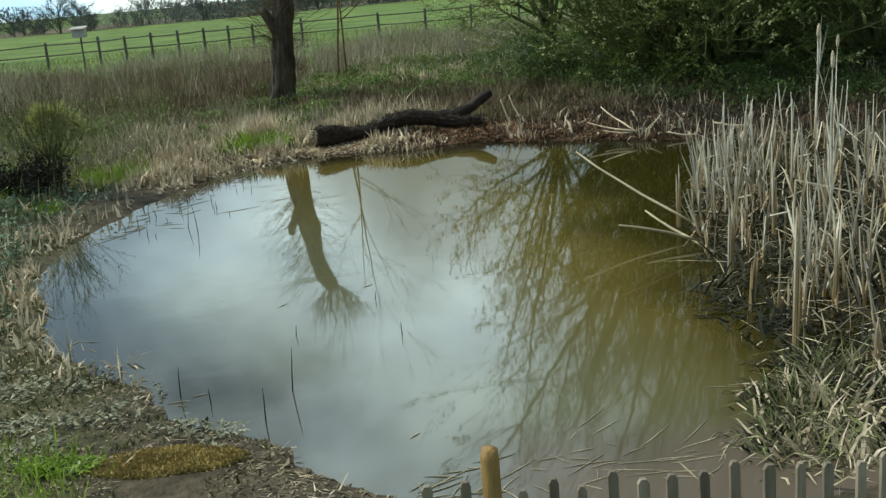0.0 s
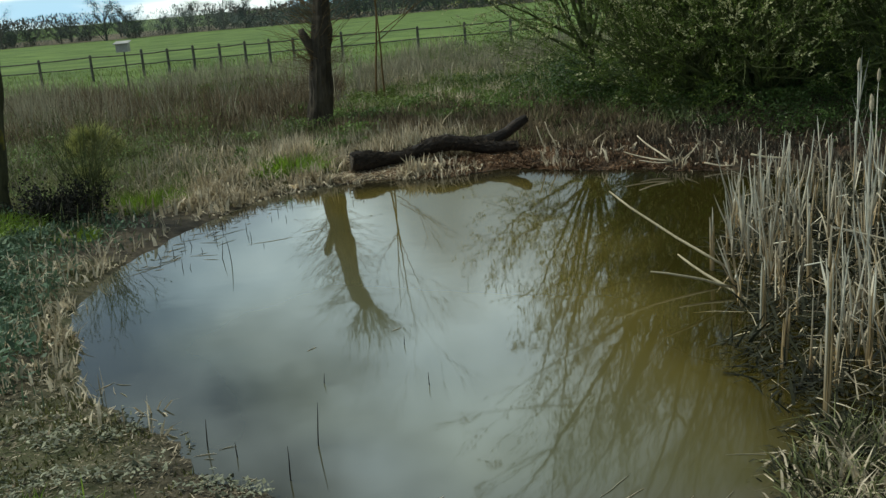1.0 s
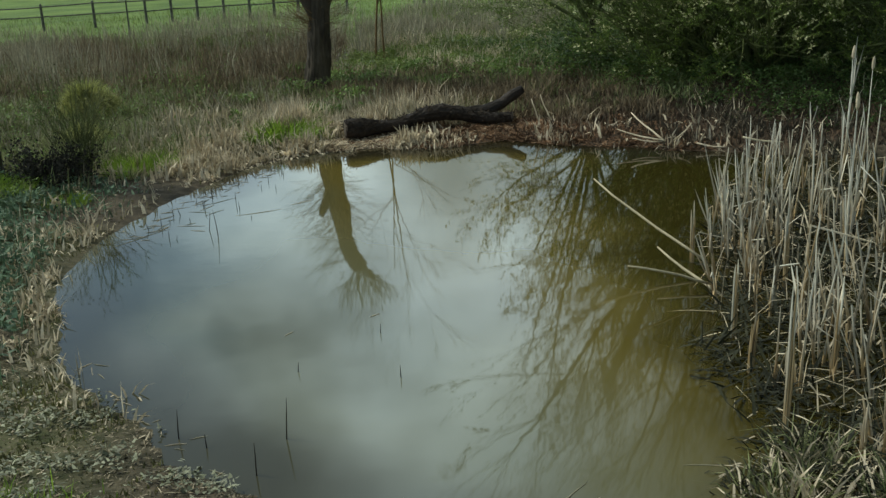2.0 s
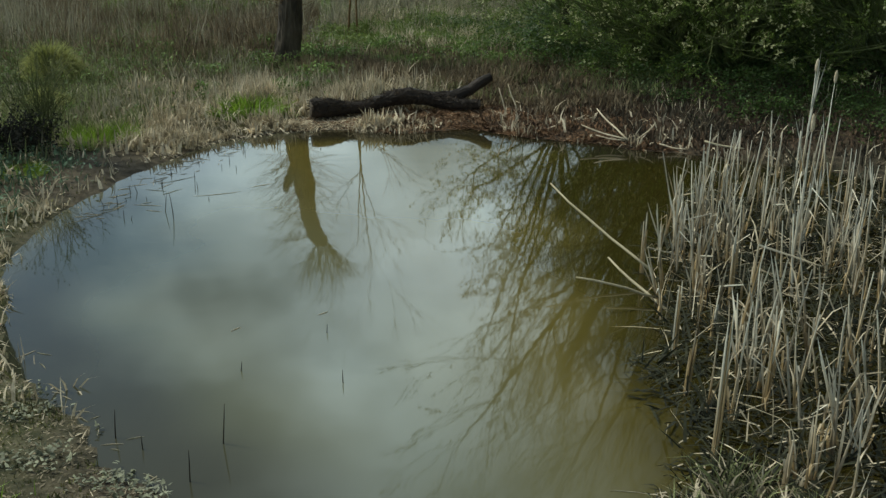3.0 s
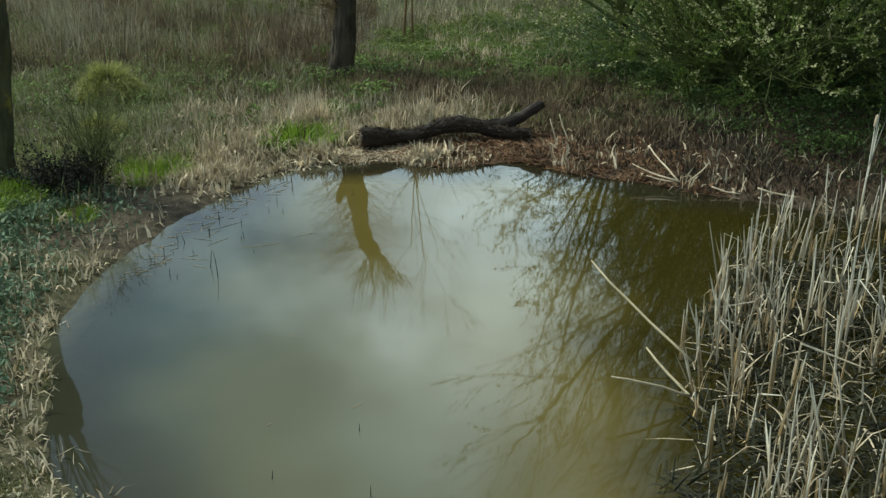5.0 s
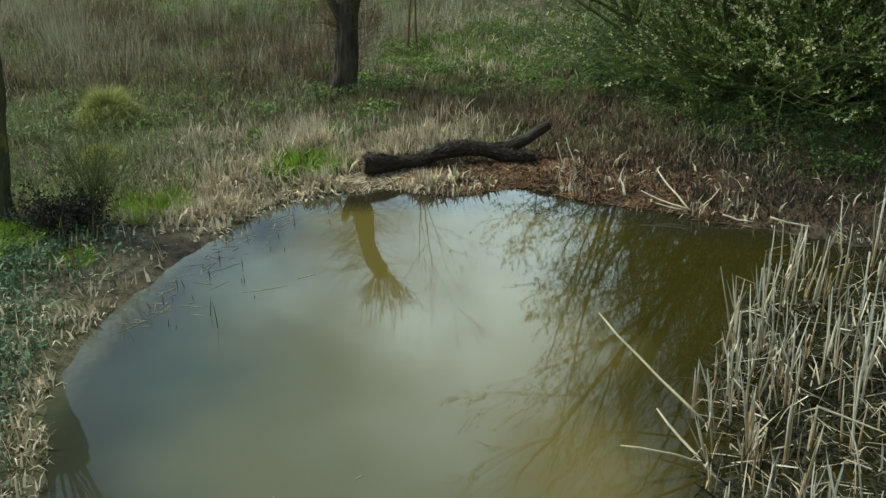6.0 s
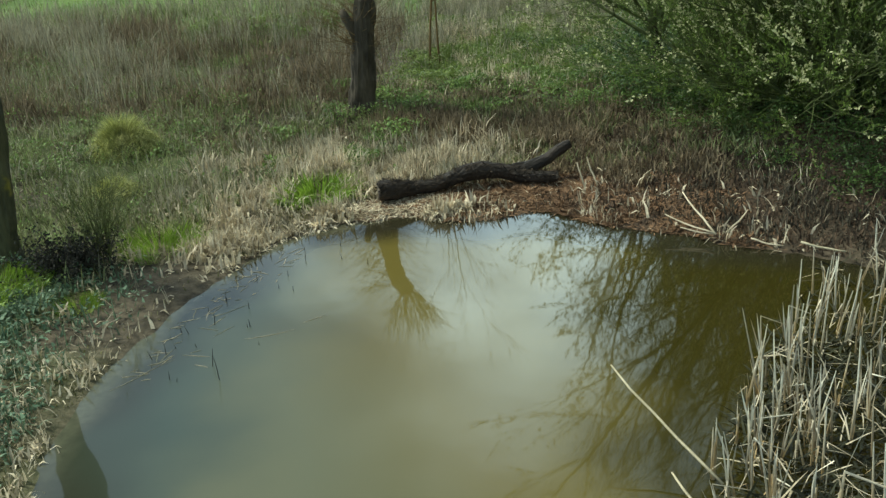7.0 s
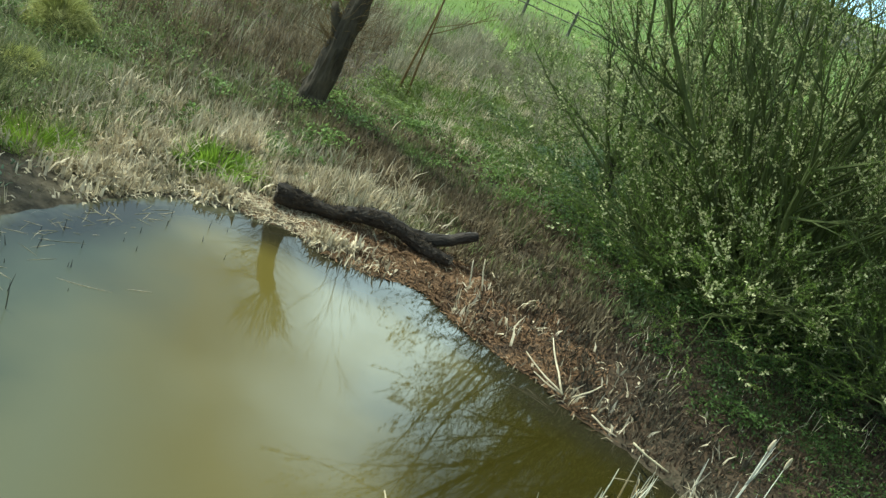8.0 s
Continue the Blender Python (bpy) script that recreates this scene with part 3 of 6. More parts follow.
def land_at(x, y):
    """Metres from the water line under points of the plan, read off the ground's grid."""
    i, j = np.clip(np.searchsorted(GX, x) - 1, 0, len(GX) - 2), np.clip(np.searchsorted(GY, y) - 1, 0, len(GY) - 2)
    a, b = (x - GX[i]) / (GX[i + 1] - GX[i]), (y - GY[j]) / (GY[j + 1] - GY[j])
    return (DD[j, i] * (1 - a) + DD[j, i + 1] * a) * (1 - b) + (DD[j + 1, i] * (1 - a) + DD[j + 1, i + 1] * a) * b


def gz(x, y):
    return float(ground_at(x, y)[0])


def cover_layers(x, y, d):
    """Turf, leaf litter and straw on bare mud, over the plan."""
    p1, p2 = patches(x, y, 2.2, 4), patches(x, y, 0.7, 5)
    turf = ramp(y, 27, 36) * 0.95 + ramp(y, 18.5, 22) * ramp(x, -1.5, 0.5) * ramp(p1, 0.2, 0.6) * 0.6
    turf = np.maximum(turf, ramp(-y, -3.4, 1.5) * (0.55 + 0.45 * p1) + ramp(np.abs(x), 16, 30))
    turf = np.maximum(turf, ramp(-x, 3.0, 4.5) * 0.35 * ramp(p1, 0.2, 0.7))
    turf = np.maximum(turf, ramp(-x, 1.2, 2.6) * (1 - ramp(y, 8.5, 11)) * 0.22 * ramp(p1 * 0.6 + p2 * 0.4, 0.25, 0.65))
    tan = ramp(y, 175, 185) * ramp(-y, -330, -300)
    litter = ramp(x, 0.2, 1.6) * ramp(y, 13, 15) * (1 - ramp(y, 19, 23)) * ramp(p2, -0.2, 0.5)
    straw = ramp(d, 0.0, 0.5) * (1 - ramp(d, 2.0, 4.0)) * (1 - ramp(x, 0.5, 2.5)) * ramp(y, 11, 14) * 0.8
    straw = np.maximum(straw, tan)
    mudgap = ramp(-x, 2.6, 3.4) * ramp(y, 11.3, 12.2) * (1 - ramp(y, 14.3, 15.0)) * (1 - ramp(d, 1.2, 2.0))
    straw, turf = straw * (1 - mudgap), np.clip(turf, 0, 1) * (1 - mudgap) * (1 - tan)
    return np.stack([np.clip(turf, 0, 1), np.clip(litter, 0, 1), np.clip(straw, 0, 1), np.ones_like(turf)], -1)


def build_ground():
    ny, nx = XX.shape
    V = np.stack([XX, YY, ZZ], -1).reshape(-1, 3)
    i = (np.arange(ny - 1)[:, None] * nx + np.arange(nx - 1)[None]).ravel()
    quads = np.stack([i, i + 1, i + nx + 1, i + nx], 1)
    me = bpy.data.meshes.new("ground")
    me.vertices.add(len(V))
    me.vertices.foreach_set("co", V.astype(np.float32).ravel())
    me.loops.add(quads.size)
    me.loops.foreach_set("vertex_index", quads.astype(np.int32).ravel())
    me.polygons.add(len(quads))
    me.polygons.foreach_set("loop_start", (np.arange(len(quads)) * 4).astype(np.int32))
    me.polygons.foreach_set("use_smooth", np.ones(len(quads), bool))
    me.materials.append(M_GROUND)
    me.update(calc_edges=True)
    layer = me.attributes.new("cover", "FLOAT_COLOR", "POINT")
    layer.data.foreach_set("color", cover_layers(XX.ravel(), YY.ravel(), DD.ravel()).astype(np.float32).ravel())
    tagged(new("ground", me), "damp marsh ground of mud, straw and turf round the pond", "ground", kind="structure")


build_ground()


def build_water():
    """One flat sheet a little wider than the water line; the bank rises through it. A pale film gathers along the sheltered bank."""
    xs, ys = np.arange(-4.2, 8.2, 0.14), np.arange(3.4, 16.8, 0.14)
    X, Y = np.meshgrid(xs, ys)
    d = land_at(X.ravel(), Y.ravel()).reshape(X.shape)
    nx = len(xs)
    keep = [(j, i) for j in range(len(ys) - 1) for i in range(nx - 1) if min(d[j, i], d[j, i + 1], d[j + 1, i], d[j + 1, i + 1]) < 0.3]
    faces = [(j * nx + i, j * nx + i + 1, (j + 1) * nx + i + 1, (j + 1) * nx + i) for j, i in keep]
    me = mesh_from("water", np.stack([X, Y, 0 * X], -1).reshape(-1, 3), faces, M_WATER)
    film = 0.6 * (1 - ramp(-d, 0.02, 0.5 * (0.1 + ramp(patches(X, Y, 0.6, 60), 0.3, 0.9)))) * ramp(-X, 0.5, 1.4) * ramp(Y, 8.5, 10.5)
    layer = me.attributes.new("film", "FLOAT", "POINT")
    layer.data.foreach_set("value", film.astype(np.float32).ravel())
    # mud-dark shore band; it also carries the banks' dark reflection and shade
    shallow = 1 - ramp(-d + 0.5 * (patches(X, Y, 0.8, 61) - 0.5), 0.15, 1.0)
    shallow = shallow * (0.7 + 0.3 * ramp(Y, 12, 14.5))
    shoal = (1 - ramp(Y + 0.5 * patches(X, Y, 0.5, 62), 4.7, 5.6)) * ramp(X, 0.1, 0.9)
    layer = me.attributes.new("shoal", "FLOAT", "POINT")
    layer.data.foreach_set("value", shoal.astype(np.float32).ravel())
    layer = me.attributes.new("shallow", "FLOAT", "POINT")
    layer.data.foreach_set("value", shallow.astype(np.float32).ravel())
    bm = bmesh.new()
    bm.from_mesh(me)
    bmesh.ops.delete(bm, geom=[v for v in bm.verts if not v.link_faces], context="VERTS")
    bm.to_mesh(me)
    bm.free()
    tagged(new("water", me), "still brown pond water mirroring clouds and bare trees", "water", kind="structure")


build_water()


# ---------------------------------------------------------------- grasses and litter
LOG_A, LOG_B = np.array((-1.0, 16.35)), np.array((2.0, 17.1))


# green tufts with no dead grass over them
CLEAR = [(-1.27, 4.95, 0.3), (-2.0, 16.85, 0.42), (-3.95, 15.0, 0.3), (-5.6, 13.6, 0.35), (-4.4, 13.1, 0.2), (-5.85, 19.0, 0.5), (-5.3, 16.9, 0.3)]


def log_clear(x, y):
    """False where the log lies and just in front of it."""
    d = LOG_B - LOG_A
    t = np.clip(((x - LOG_A[0]) * d[0] + (y - LOG_A[1]) * d[1]) / (d @ d), 0, 1)
    return np.hypot(x - LOG_A[0] - t * d[0], y - LOG_A[1] - t * d[1] + 0.2) > 0.42


def scatter(n, x0, x1, y0, y1, keep, seed, clear=True):
    r = np.random.default_rng(seed)
    x, y = r.uniform(x0, x1, n), r.uniform(y0, y1, n)
    d = land_at(x, y)
    k = (r.random(n) < keep(x, y, d)) & (log_clear(x, y) | (not clear))
    for cx, cy, cr in CLEAR if clear else ():
        k &= np.hypot(x - cx, (y - cy) * 0.8) > cr * (0.75 + 0.5 * patches(x, y, 0.3, 70))
    x, y, d = x[k], y[k], d[k]
    return x, y, d, np.random.default_rng(seed + 1)


def grass(name, label, n, box, keep, height, width, lean, mat, seed, droop=1.7, category="grass", sink=0.02, clear=True):
    x, y, d, r = scatter(n, *box, keep, seed, clear)
    m = len(x)
    P = np.stack([x, y, ground_at(x, y) - sink], 1)
    P[:, 2] = np.maximum(P[:, 2], -0.05)
    clump = patches(x, y, 0.5, seed)
    H = r.uniform(*height, m) * (0.4 + 1.2 * clump)
    W = r.uniform(*width, m)
    az = r.uniform(0, 2 * np.pi, m)
    L = np.abs(r.normal(0, 1, m)) * lean if lean < 1.34 else r.normal(lean, 0.16, m)
    me = blade_mesh(name, P, H, W, az, L, mat, droop, seed)
    return tagged(new(name, me), label, category, kind="stuff")


def leafy(name, label, n, box, keep, rise, size, mat, seed, category="leaves", lean=1.15):
    """A low leafy carpet: broad short leaves held at many heights."""
    x, y, d, r = scatter(n, *box, keep, seed)
    m = len(x)
    z = ground_at(x, y) + r.random(m) ** 0.7 * rise * (0.35 + 1.3 * patches(x, y, 0.45, seed))
    L = np.abs(r.normal(lean, 0.35, m))
    me = blade_mesh(name, np.stack([x, y, z], 1), r.uniform(*size, m), r.uniform(*size, m) * 0.62, r.uniform(0, 2 * np.pi, m), L, mat, 1.15, seed)
    return tagged(new(name, me), label, category, kind="stuff")


def band(v, a, b, c, e):
    """Rises from a to b and falls from c to e."""
    return ramp(v, a, b) * (1 - ramp(v, c, e))


def clumps(x, y, wide, fine, shift, lo=0.36, hi=0.64):
    return ramp(patches(x, y, wide, shift) * 0.55 + patches(x, y, fine, shift + 40) * 0.45, lo, hi)


def build_grasses():
    gap = lambda x, y: ramp(-x, 2.4, 2.9) * ramp(y, 11.0, 11.8) * (1 - ramp(y, 14.2, 15.0))
    # the pale straw of the far bank, widest left of the log
    back = lambda x, y, d: (d > 0.05) * (1 - ramp(d, 0.7, 2.6)) * ramp(y, 11.0, 12.5) * (1 - ramp(x, -0.4, 1.2) * 0.97) * (1 - 0.95 * gap(x, y)) * (0.05 + 1.0 * clumps(x, y, 0.6, 0.17, 3, 0.40, 0.60))
    sward = lambda x, y, d: (d > 0.08) * (1 - ramp(d, 1.2, 3.0)) * ramp(y, 11.5, 12.8) * (1 - ramp(x, -0.6, 1.0)) * (1 - 0.95 * gap(x, y)) * (0.25 + 0.75 * patches(x, y, 0.5, 45))
    grass("bank_sward", "olive moss and short sedge under the far bank's straw", 130000, (-6, 1, 11, 19.5), sward, (0.03, 0.08), (0.010, 0.022), 0.9, M_MOSSBANK, 79)
    grass("dead_bank_grass", "pale dry curled leaves along the pond's far bank", 150000, (-6, 6, 11, 19.5), back, (0.12, 0.28), (0.026, 0.056), 0.75, M_STRAW, 11, 2.5)
    grass("dead_bank_grass", "flattened bleached leaves lying crosswise on the far bank", 170000, (-6, 6, 11, 19.5), back, (0.10, 0.30), (0.022, 0.050), 1.36, M_STRAW, 10)
    grass("dead_bank_grass", "dry grass standing along the pond's far bank", 60000, (-6, 6, 11, 19.5), back, (0.10, 0.30), (0.012, 0.026), 0.8, M_STRAW, 9)
    grass("grey_bank_grass", "grey-brown old grass matted along the far bank", 60000, (-6, 6, 11, 19.5), sward, (0.06, 0.20), (0.010, 0.026), 1.2, M_BROWN, 12)
    upper = lambda x, y, d: band(x, -4.6, -3.6, -0.2, 1.6) * band(y, 16.0, 16.9, 18.2, 19.6) * ramp(d, 0.6, 1.2) * (0.1 + clumps(x, y, 0.8, 0.25, 5, 0.36, 0.62))
    grass("dead_bank_grass", "tangled tan dead grass above the fallen log", 46000, (-5, 3.6, 15.8, 20), upper, (0.14, 0.38), (0.016, 0.034), 0.95, M_STRAW, 71)
    grass("dead_bank_grass", "tangled grey dead grass above the fallen log", 26000, (-5, 3.6, 15.8, 20), upper, (0.14, 0.42), (0.014, 0.030), 0.8, M_GREY, 72)
    rough = lambda x, y, d: band(x, -4.6, -3.6, 3.6, 5.0) * band(y, 16.2, 17.2, 19.0, 20.2) * ramp(d, 0.7, 1.4) * (0.05 + clumps(x, y, 0.7, 0.25, 41, 0.38, 0.6))
    grass("brown_bank_stems", "short brown dead stems through the straw of the far bank", 70000, (-5, 4.4, 16, 20.4), rough, (0.07, 0.22), (0.016, 0.034), 1.15, M_RUSTSTEM, 74)
    ashen = lambda x, y, d: 1.0 * (((x + 0.75) / 0.7) ** 2 + ((y - 17.5) / 0.6) ** 2 < 0.3 + 1.1 * patches(x, y, 0.25, 26))
    grass("dead_bank_grass", "ash-pale collapsed grass behind the log's cut end", 12000, (-2, 0.6, 16.3, 18.9), ashen, (0.10, 0.30), (0.016, 0.036), 1.2, M_STRAW, 73)
    left = lambda x, y, d: (d > 0.05) * (1 - ramp(d, 0.5, 1.5)) * (1 - ramp(y, 12.0, 12.8)) * ramp(y, 6.2, 7.5) * (x < 0) * (0.05 + ramp(patches(x, y, 0.55, 6) * 0.6 + patches(x, y, 0.2, 64) * 0.4, 0.42, 0.75))
    grass("dead_bank_grass", "flattened straw and old sedge on the near bank", 60000, (-7.5, 0, 5.5, 13), left, (0.08, 0.22), (0.014, 0.032), 1.3, M_STRAW, 13, 2.0)
    mossy = lambda x, y, d: (d > 0.04) * (1 - ramp(d, 2.6, 3.6)) * (1 - ramp(y, 11.0, 12.2)) * (0.4 * ramp(y, 4.2, 5.0) + 0.6 * ramp(y, 5.6, 7.0)) * (x < 0) * (0.12 + 1.0 * ramp(patches(x, y, 0.45, 65) * 0.6 + patches(x, y, 0.16, 68) * 0.4, 0.35, 0.65))
    grass("bank_moss", "olive moss and short sedge on the near bank", 165000, (-7.5, 0, 4.2, 12.5), mossy, (0.02, 0.07), (0.008, 0.020), 1.1, M_MOSSBANK, 14, 1.3, "moss")
    rim = lambda x, y, d: (np.abs(d - 0.12) < 0.22) * (x < 3.2) * (0.12 + 0.88 * ramp(y, 11, 13)) * (y > 6.5) * ramp(patches(x, y, 0.55, 8), 0.3, 0.65) * (1 - 0.9 * gap(x, y))
    grass("sedge_fringe", "short bleached sedge fringe at the water line", 26000, (-5, 5, 6, 17), rim, (0.08, 0.22), (0.010, 0.02), 0.5, M_STRAW, 15)
    # the brown marsh behind, from a rusty low belt to tall grey stems
    belt = lambda x, y, d: band(x, -11, -8, 3.2, 4.4) * band(y, 18.2, 19.2, 21.4, 22.8) * ramp(d, 1.8, 2.8) * (0.08 + clumps(x, y, 0.9, 0.3, 7)) * (1 - 0.7 * ramp(-x, 4.2, 5.6))
    grass("rusty_marsh_stems", "rust-brown dead dock and willowherb in a low belt", 60000, (-11, 4.4, 18, 23), belt, (0.10, 0.30), (0.016, 0.034), 1.0, M_RUSTSTEM, 16, 1.5, "marsh plants")
    marsh = lambda x, y, d: band(y, 20, 22, 30, 34) * (1 - ramp(x, -2.6, -1.4)) * (0.04 + clumps(x, y, 1.3, 0.4, 9))
    grass("rusty_marsh_stems", "tall rust-brown dead willowherb in the marsh", 90000, (-22, -1, 20, 34), marsh, (0.25, 0.70), (0.012, 0.026), 0.6, M_RUSTSTEM, 17, 1.5, "marsh plants")
    pale = lambda x, y, d: band(y, 21, 24, 31, 36) * (1 - ramp(x, -2.6, -1.6)) * clumps(x, y, 2.2, 0.5, 10, 0.40, 0.66)
    grass("marsh_stems", "pale grey dead reed stems standing in the marsh", 52000, (-22, 0, 20, 36), pale, (0.35, 1.0), (0.010, 0.020), 0.42, M_GREY, 19, 1.5, "marsh plants")
    under = lambda x, y, d: ramp(d, 1.0, 2.4) * band(y, 11, 11.5, 32, 40) * (1 - ramp(x, -1.0, 1.0)) * clumps(x, y, 1.1, 0.35, 12) * (1 - 0.9 * gap(x, y)) * (0.35 + 0.65 * ramp(-x, 3.6, 5.4))
    grass("marsh_grass", "dull green grass between the dead marsh stems", 110000, (-22, 1, 11, 38), under, (0.12, 0.36), (0.012, 0.026), 0.9, M_DULL, 21)
    mat_ = lambda x, y, d: ramp(d, 0.9, 1.8) * (1 - ramp(d, 7, 9)) * (1 - ramp(x, -3.2, -2.2)) * (0.1 + clumps(x, y, 0.9, 0.28, 4)) * (1 - 0.9 * gap(x, y))
    grass("marsh_grass", "matted dull green grass beside the mossy trunk", 100000, (-13, -2, 12, 21.5), mat_, (0.10, 0.32), (0.012, 0.026), 1.05, M_DULL, 43)
    grass("marsh_grass", "matted pale dead grass beside the mossy trunk", 34000, (-13, -2, 12, 21.5), mat_, (0.10, 0.36), (0.012, 0.026), 1.1, M_GREY, 45)
    lush = lambda x, y, d: ramp(d, 1.4, 2.6) * ramp(-x, 3.6, 4.8) * band(y, 9, 10, 24, 30) * (0.12 + clumps(x, y, 1.5, 0.4, 13, 0.38, 0.62))
    leafy("nettle_patch", "fresh green nettles crowding the marsh beside the mossy trunk", 170000, (-18, -3, 9, 30), lush, 0.30, (0.025, 0.06), M_NETTLE, 22, "nettles")
    sprig = lambda x, y, d: band(x, -4.2, -3.4, -1.0, -0.3) * band(y, 16.0, 16.8, 19.4, 20.6) * clumps(x, y, 0.55, 0.2, 15, 0.52, 0.66)
    leafy("nettle_patch", "small green nettle shoots in the pale straw", 26000, (-4.4, -0.2, 15.8, 20.6), sprig, 0.20, (0.04, 0.08), M_NETTLE, 46, "nettles")
    olive = lambda x, y, d: band(x, -4.0, -2.5, 4.6, 5.8) * band(y, 16.6, 17.8, 20.6, 21.6) * ramp(d, 0.8, 1.6) * (0.05 + clumps(x, y, 0.6, 0.22, 42, 0.42, 0.62))
    grass("marsh_grass", "olive grass pushing through the brown bank", 46000, (-4, 5.8, 16.5, 21.6), olive, (0.08, 0.24), (0.014, 0.030), 1.0, M_DULL, 75)
    # right of the leaning tree: dark leaves, then meadow, then pale stems to the fence
    shade = lambda x, y, d: band(x, -3.0, -2.2, 4.6, 5.8) * band(y, 20.0, 20.8, 22.2, 23.2) * (0.10 + clumps(x, y, 0.7, 0.25, 27, 0.42, 0.62))
    leafy("nettle_patch", "dark green nettles at the leaning tree's foot", 60000, (-3.2, 5.8, 20, 23.6), shade, 0.22, (0.035, 0.07), M_NETTLE, 47, "nettles")
    mead = lambda x, y, d: ramp(x, -1.8, -0.8) * band(y, 21.6, 22.8, 29, 33) * (0.12 + clumps(x, y, 1.4, 0.4, 14, 0.36, 0.6))
    leafy("meadow_leaves", "bright green leafy meadow behind the pond", 180000, (-2, 13, 21.5, 33), mead, 0.20, (0.035, 0.08), M_GREEN, 48, "meadow")
    lawn = lambda x, y, d: 1.0 * (((x + 5.6) / 2.4) ** 2 + ((y - 29.4) / 2.0) ** 2 < 0.3 + patches(x, y, 0.7, 36)) * (0.3 + 0.7 * patches(x, y, 0.4, 37))
    leafy("meadow_leaves", "bright green clearing in the brown marsh", 90000, (-9.0, -2.5, 26, 33), lawn, 0.32, (0.04, 0.09), M_GREEN, 76, "meadow")
    glade = lambda x, y, d: 1.0 * (((x - 3.6) / 2.6) ** 2 + ((y - 32.5) / 3.6) ** 2 < 0.4 + patches(x, y, 0.9, 38)) * (0.3 + 0.7 * patches(x, y, 0.4, 39))
    leafy("meadow_leaves", "bright green turf at the willow thicket's edge", 70000, (0, 8, 27, 38), glade, 0.3, (0.05, 0.10), M_GREEN, 77, "meadow")
    green = lambda x, y, d: ramp(x, -1.4, 0.2) * band(y, 21.5, 23, 40, 44) * (0.15 + 0.95 * ramp(patches(x, y, 1.2, 14), 0.2, 0.7))
    grass("meadow_grass", "fresh green meadow grass behind the pond", 54000, (-2, 12, 21, 44), green, (0.12, 0.34), (0.012, 0.026), 0.6, M_GREEN, 23)
    mixed = lambda x, y, d: ramp(x, -1.8, -0.8) * (1 - ramp(x, 3.4, 5.0)) * band(y, 24, 27.5, 33, 37) * clumps(x, y, 0.9, 0.35, 34, 0.4, 0.62)
    grass("pale_meadow_stems", "pale dead grass mixed through the meadow", 52000, (-3, 6, 23.5, 37), mixed, (0.25, 0.75), (0.012, 0.024), 0.5, M_GREY, 24)
    blanched = lambda x, y, d: band(x, -1.6, -0.8, 3.6, 5.0) * band(y, 21.0, 22.5, 27, 30) * clumps(x, y, 0.7, 0.25, 44, 0.46, 0.66)
    grass("pale_meadow_stems", "short blanched grass tufts behind the rusty belt", 40000, (-2, 5, 20.8, 30), blanched, (0.12, 0.40), (0.014, 0.028), 0.8, M_STRAW, 78)
    field = lambda x, y, d: ramp(y, 29, 33) * (0.3 + 0.7 * patches(x, y, 3, 15))
    grass("field_grass", "short bright green pasture grass by the fence", 32000, (-26, 18, 29, 58), field, (0.08, 0.22), (0.012, 0.025), 0.5, M_GREEN, 25)
    tall = lambda x, y, d: band(y, 29, 35, 43, 45) * ramp(patches(x, y, 2.5, 16), 0.4, 0.75)
    grass("pale_tussock_grass", "bleached tall grass tufts below the paddock fence", 44000, (-24, 14, 27, 45), tall, (0.25, 0.70), (0.012, 0.024), 0.4, M_GREY, 27)
    sedge = lambda x, y, d: (0.3 * ramp(d, 0.2, 0.5) + 0.7 * ramp(d, 0.5, 1.1)) * (1 - ramp(d, 4.5, 6)) * ramp(-x, 2.4, 3.2) * ramp(y, 6.6, 8.0) * (1 - ramp(y, 13.2, 14.6)) * (0.3 + 0.8 * ramp(patches(x, y, 0.7, 17), 0.2, 0.7)) * (1 - 0.9 * gap(x, y) * (1 - ramp(d, 1.2, 2.0)))
    leafy("bank_cress", "grey-green rounded leaves crowding the damp bank", 90000, (-11, -2, 7, 15), sedge, 0.16, (0.04, 0.09), M_BLUE, 80, "water plants", 1.0)
    grass("blue_green_sedge", "grey-green sedge leaves low on the bank", 80000, (-11, -2, 7, 15), sedge, (0.08, 0.24), (0.010, 0.024), 0.8, M_BLUE, 29)
    nearg = lambda x, y, d: ramp(d, 0.3, 0.7) * ramp(-x, 1.5, 1.9) * (1 - ramp(y, 5.1, 5.6)) * (0.4 + 0.7 * patches(x, y, 0.5, 18))
    grass("near_grass", "lush green grass on the near bank", 20000, (-6, 0, 2.5, 7), nearg, (0.08, 0.22), (0.006, 0.012), 0.6, M_FLAG, 31)
    pad = lambda x, y, d: (d > 0.1) * (((x + 1.84) / 0.22) ** 2 + ((y - 5.12) / 0.13) ** 2 < 0.6 + 0.8 * patches(x, y, 0.12, 47)) * 1.0
    leafy("creeping_plant", "low bright green creeping plant on the near bank", 5200, (-2.4, -1.4, 4.7, 5.6), pad, 0.05, (0.02, 0.045), M_FLAG, 81, "ground plant")
    cress = lambda x, y, d: (d > -0.05) * (1 - ramp(d, 0.8, 1.5)) * band(y, 5.0, 5.4, 6.6, 7.4) * (x < -0.9) * clumps(x, y, 0.3, 0.12, 28, 0.45, 0.6)
    leafy("bank_cress", "grey-green rounded leaves crowding the muddy near shore", 9000, (-3.4, -0.8, 5, 7.4), cress, 0.07, (0.02, 0.05), M_CRESS, 49, "water plants", 1.3)
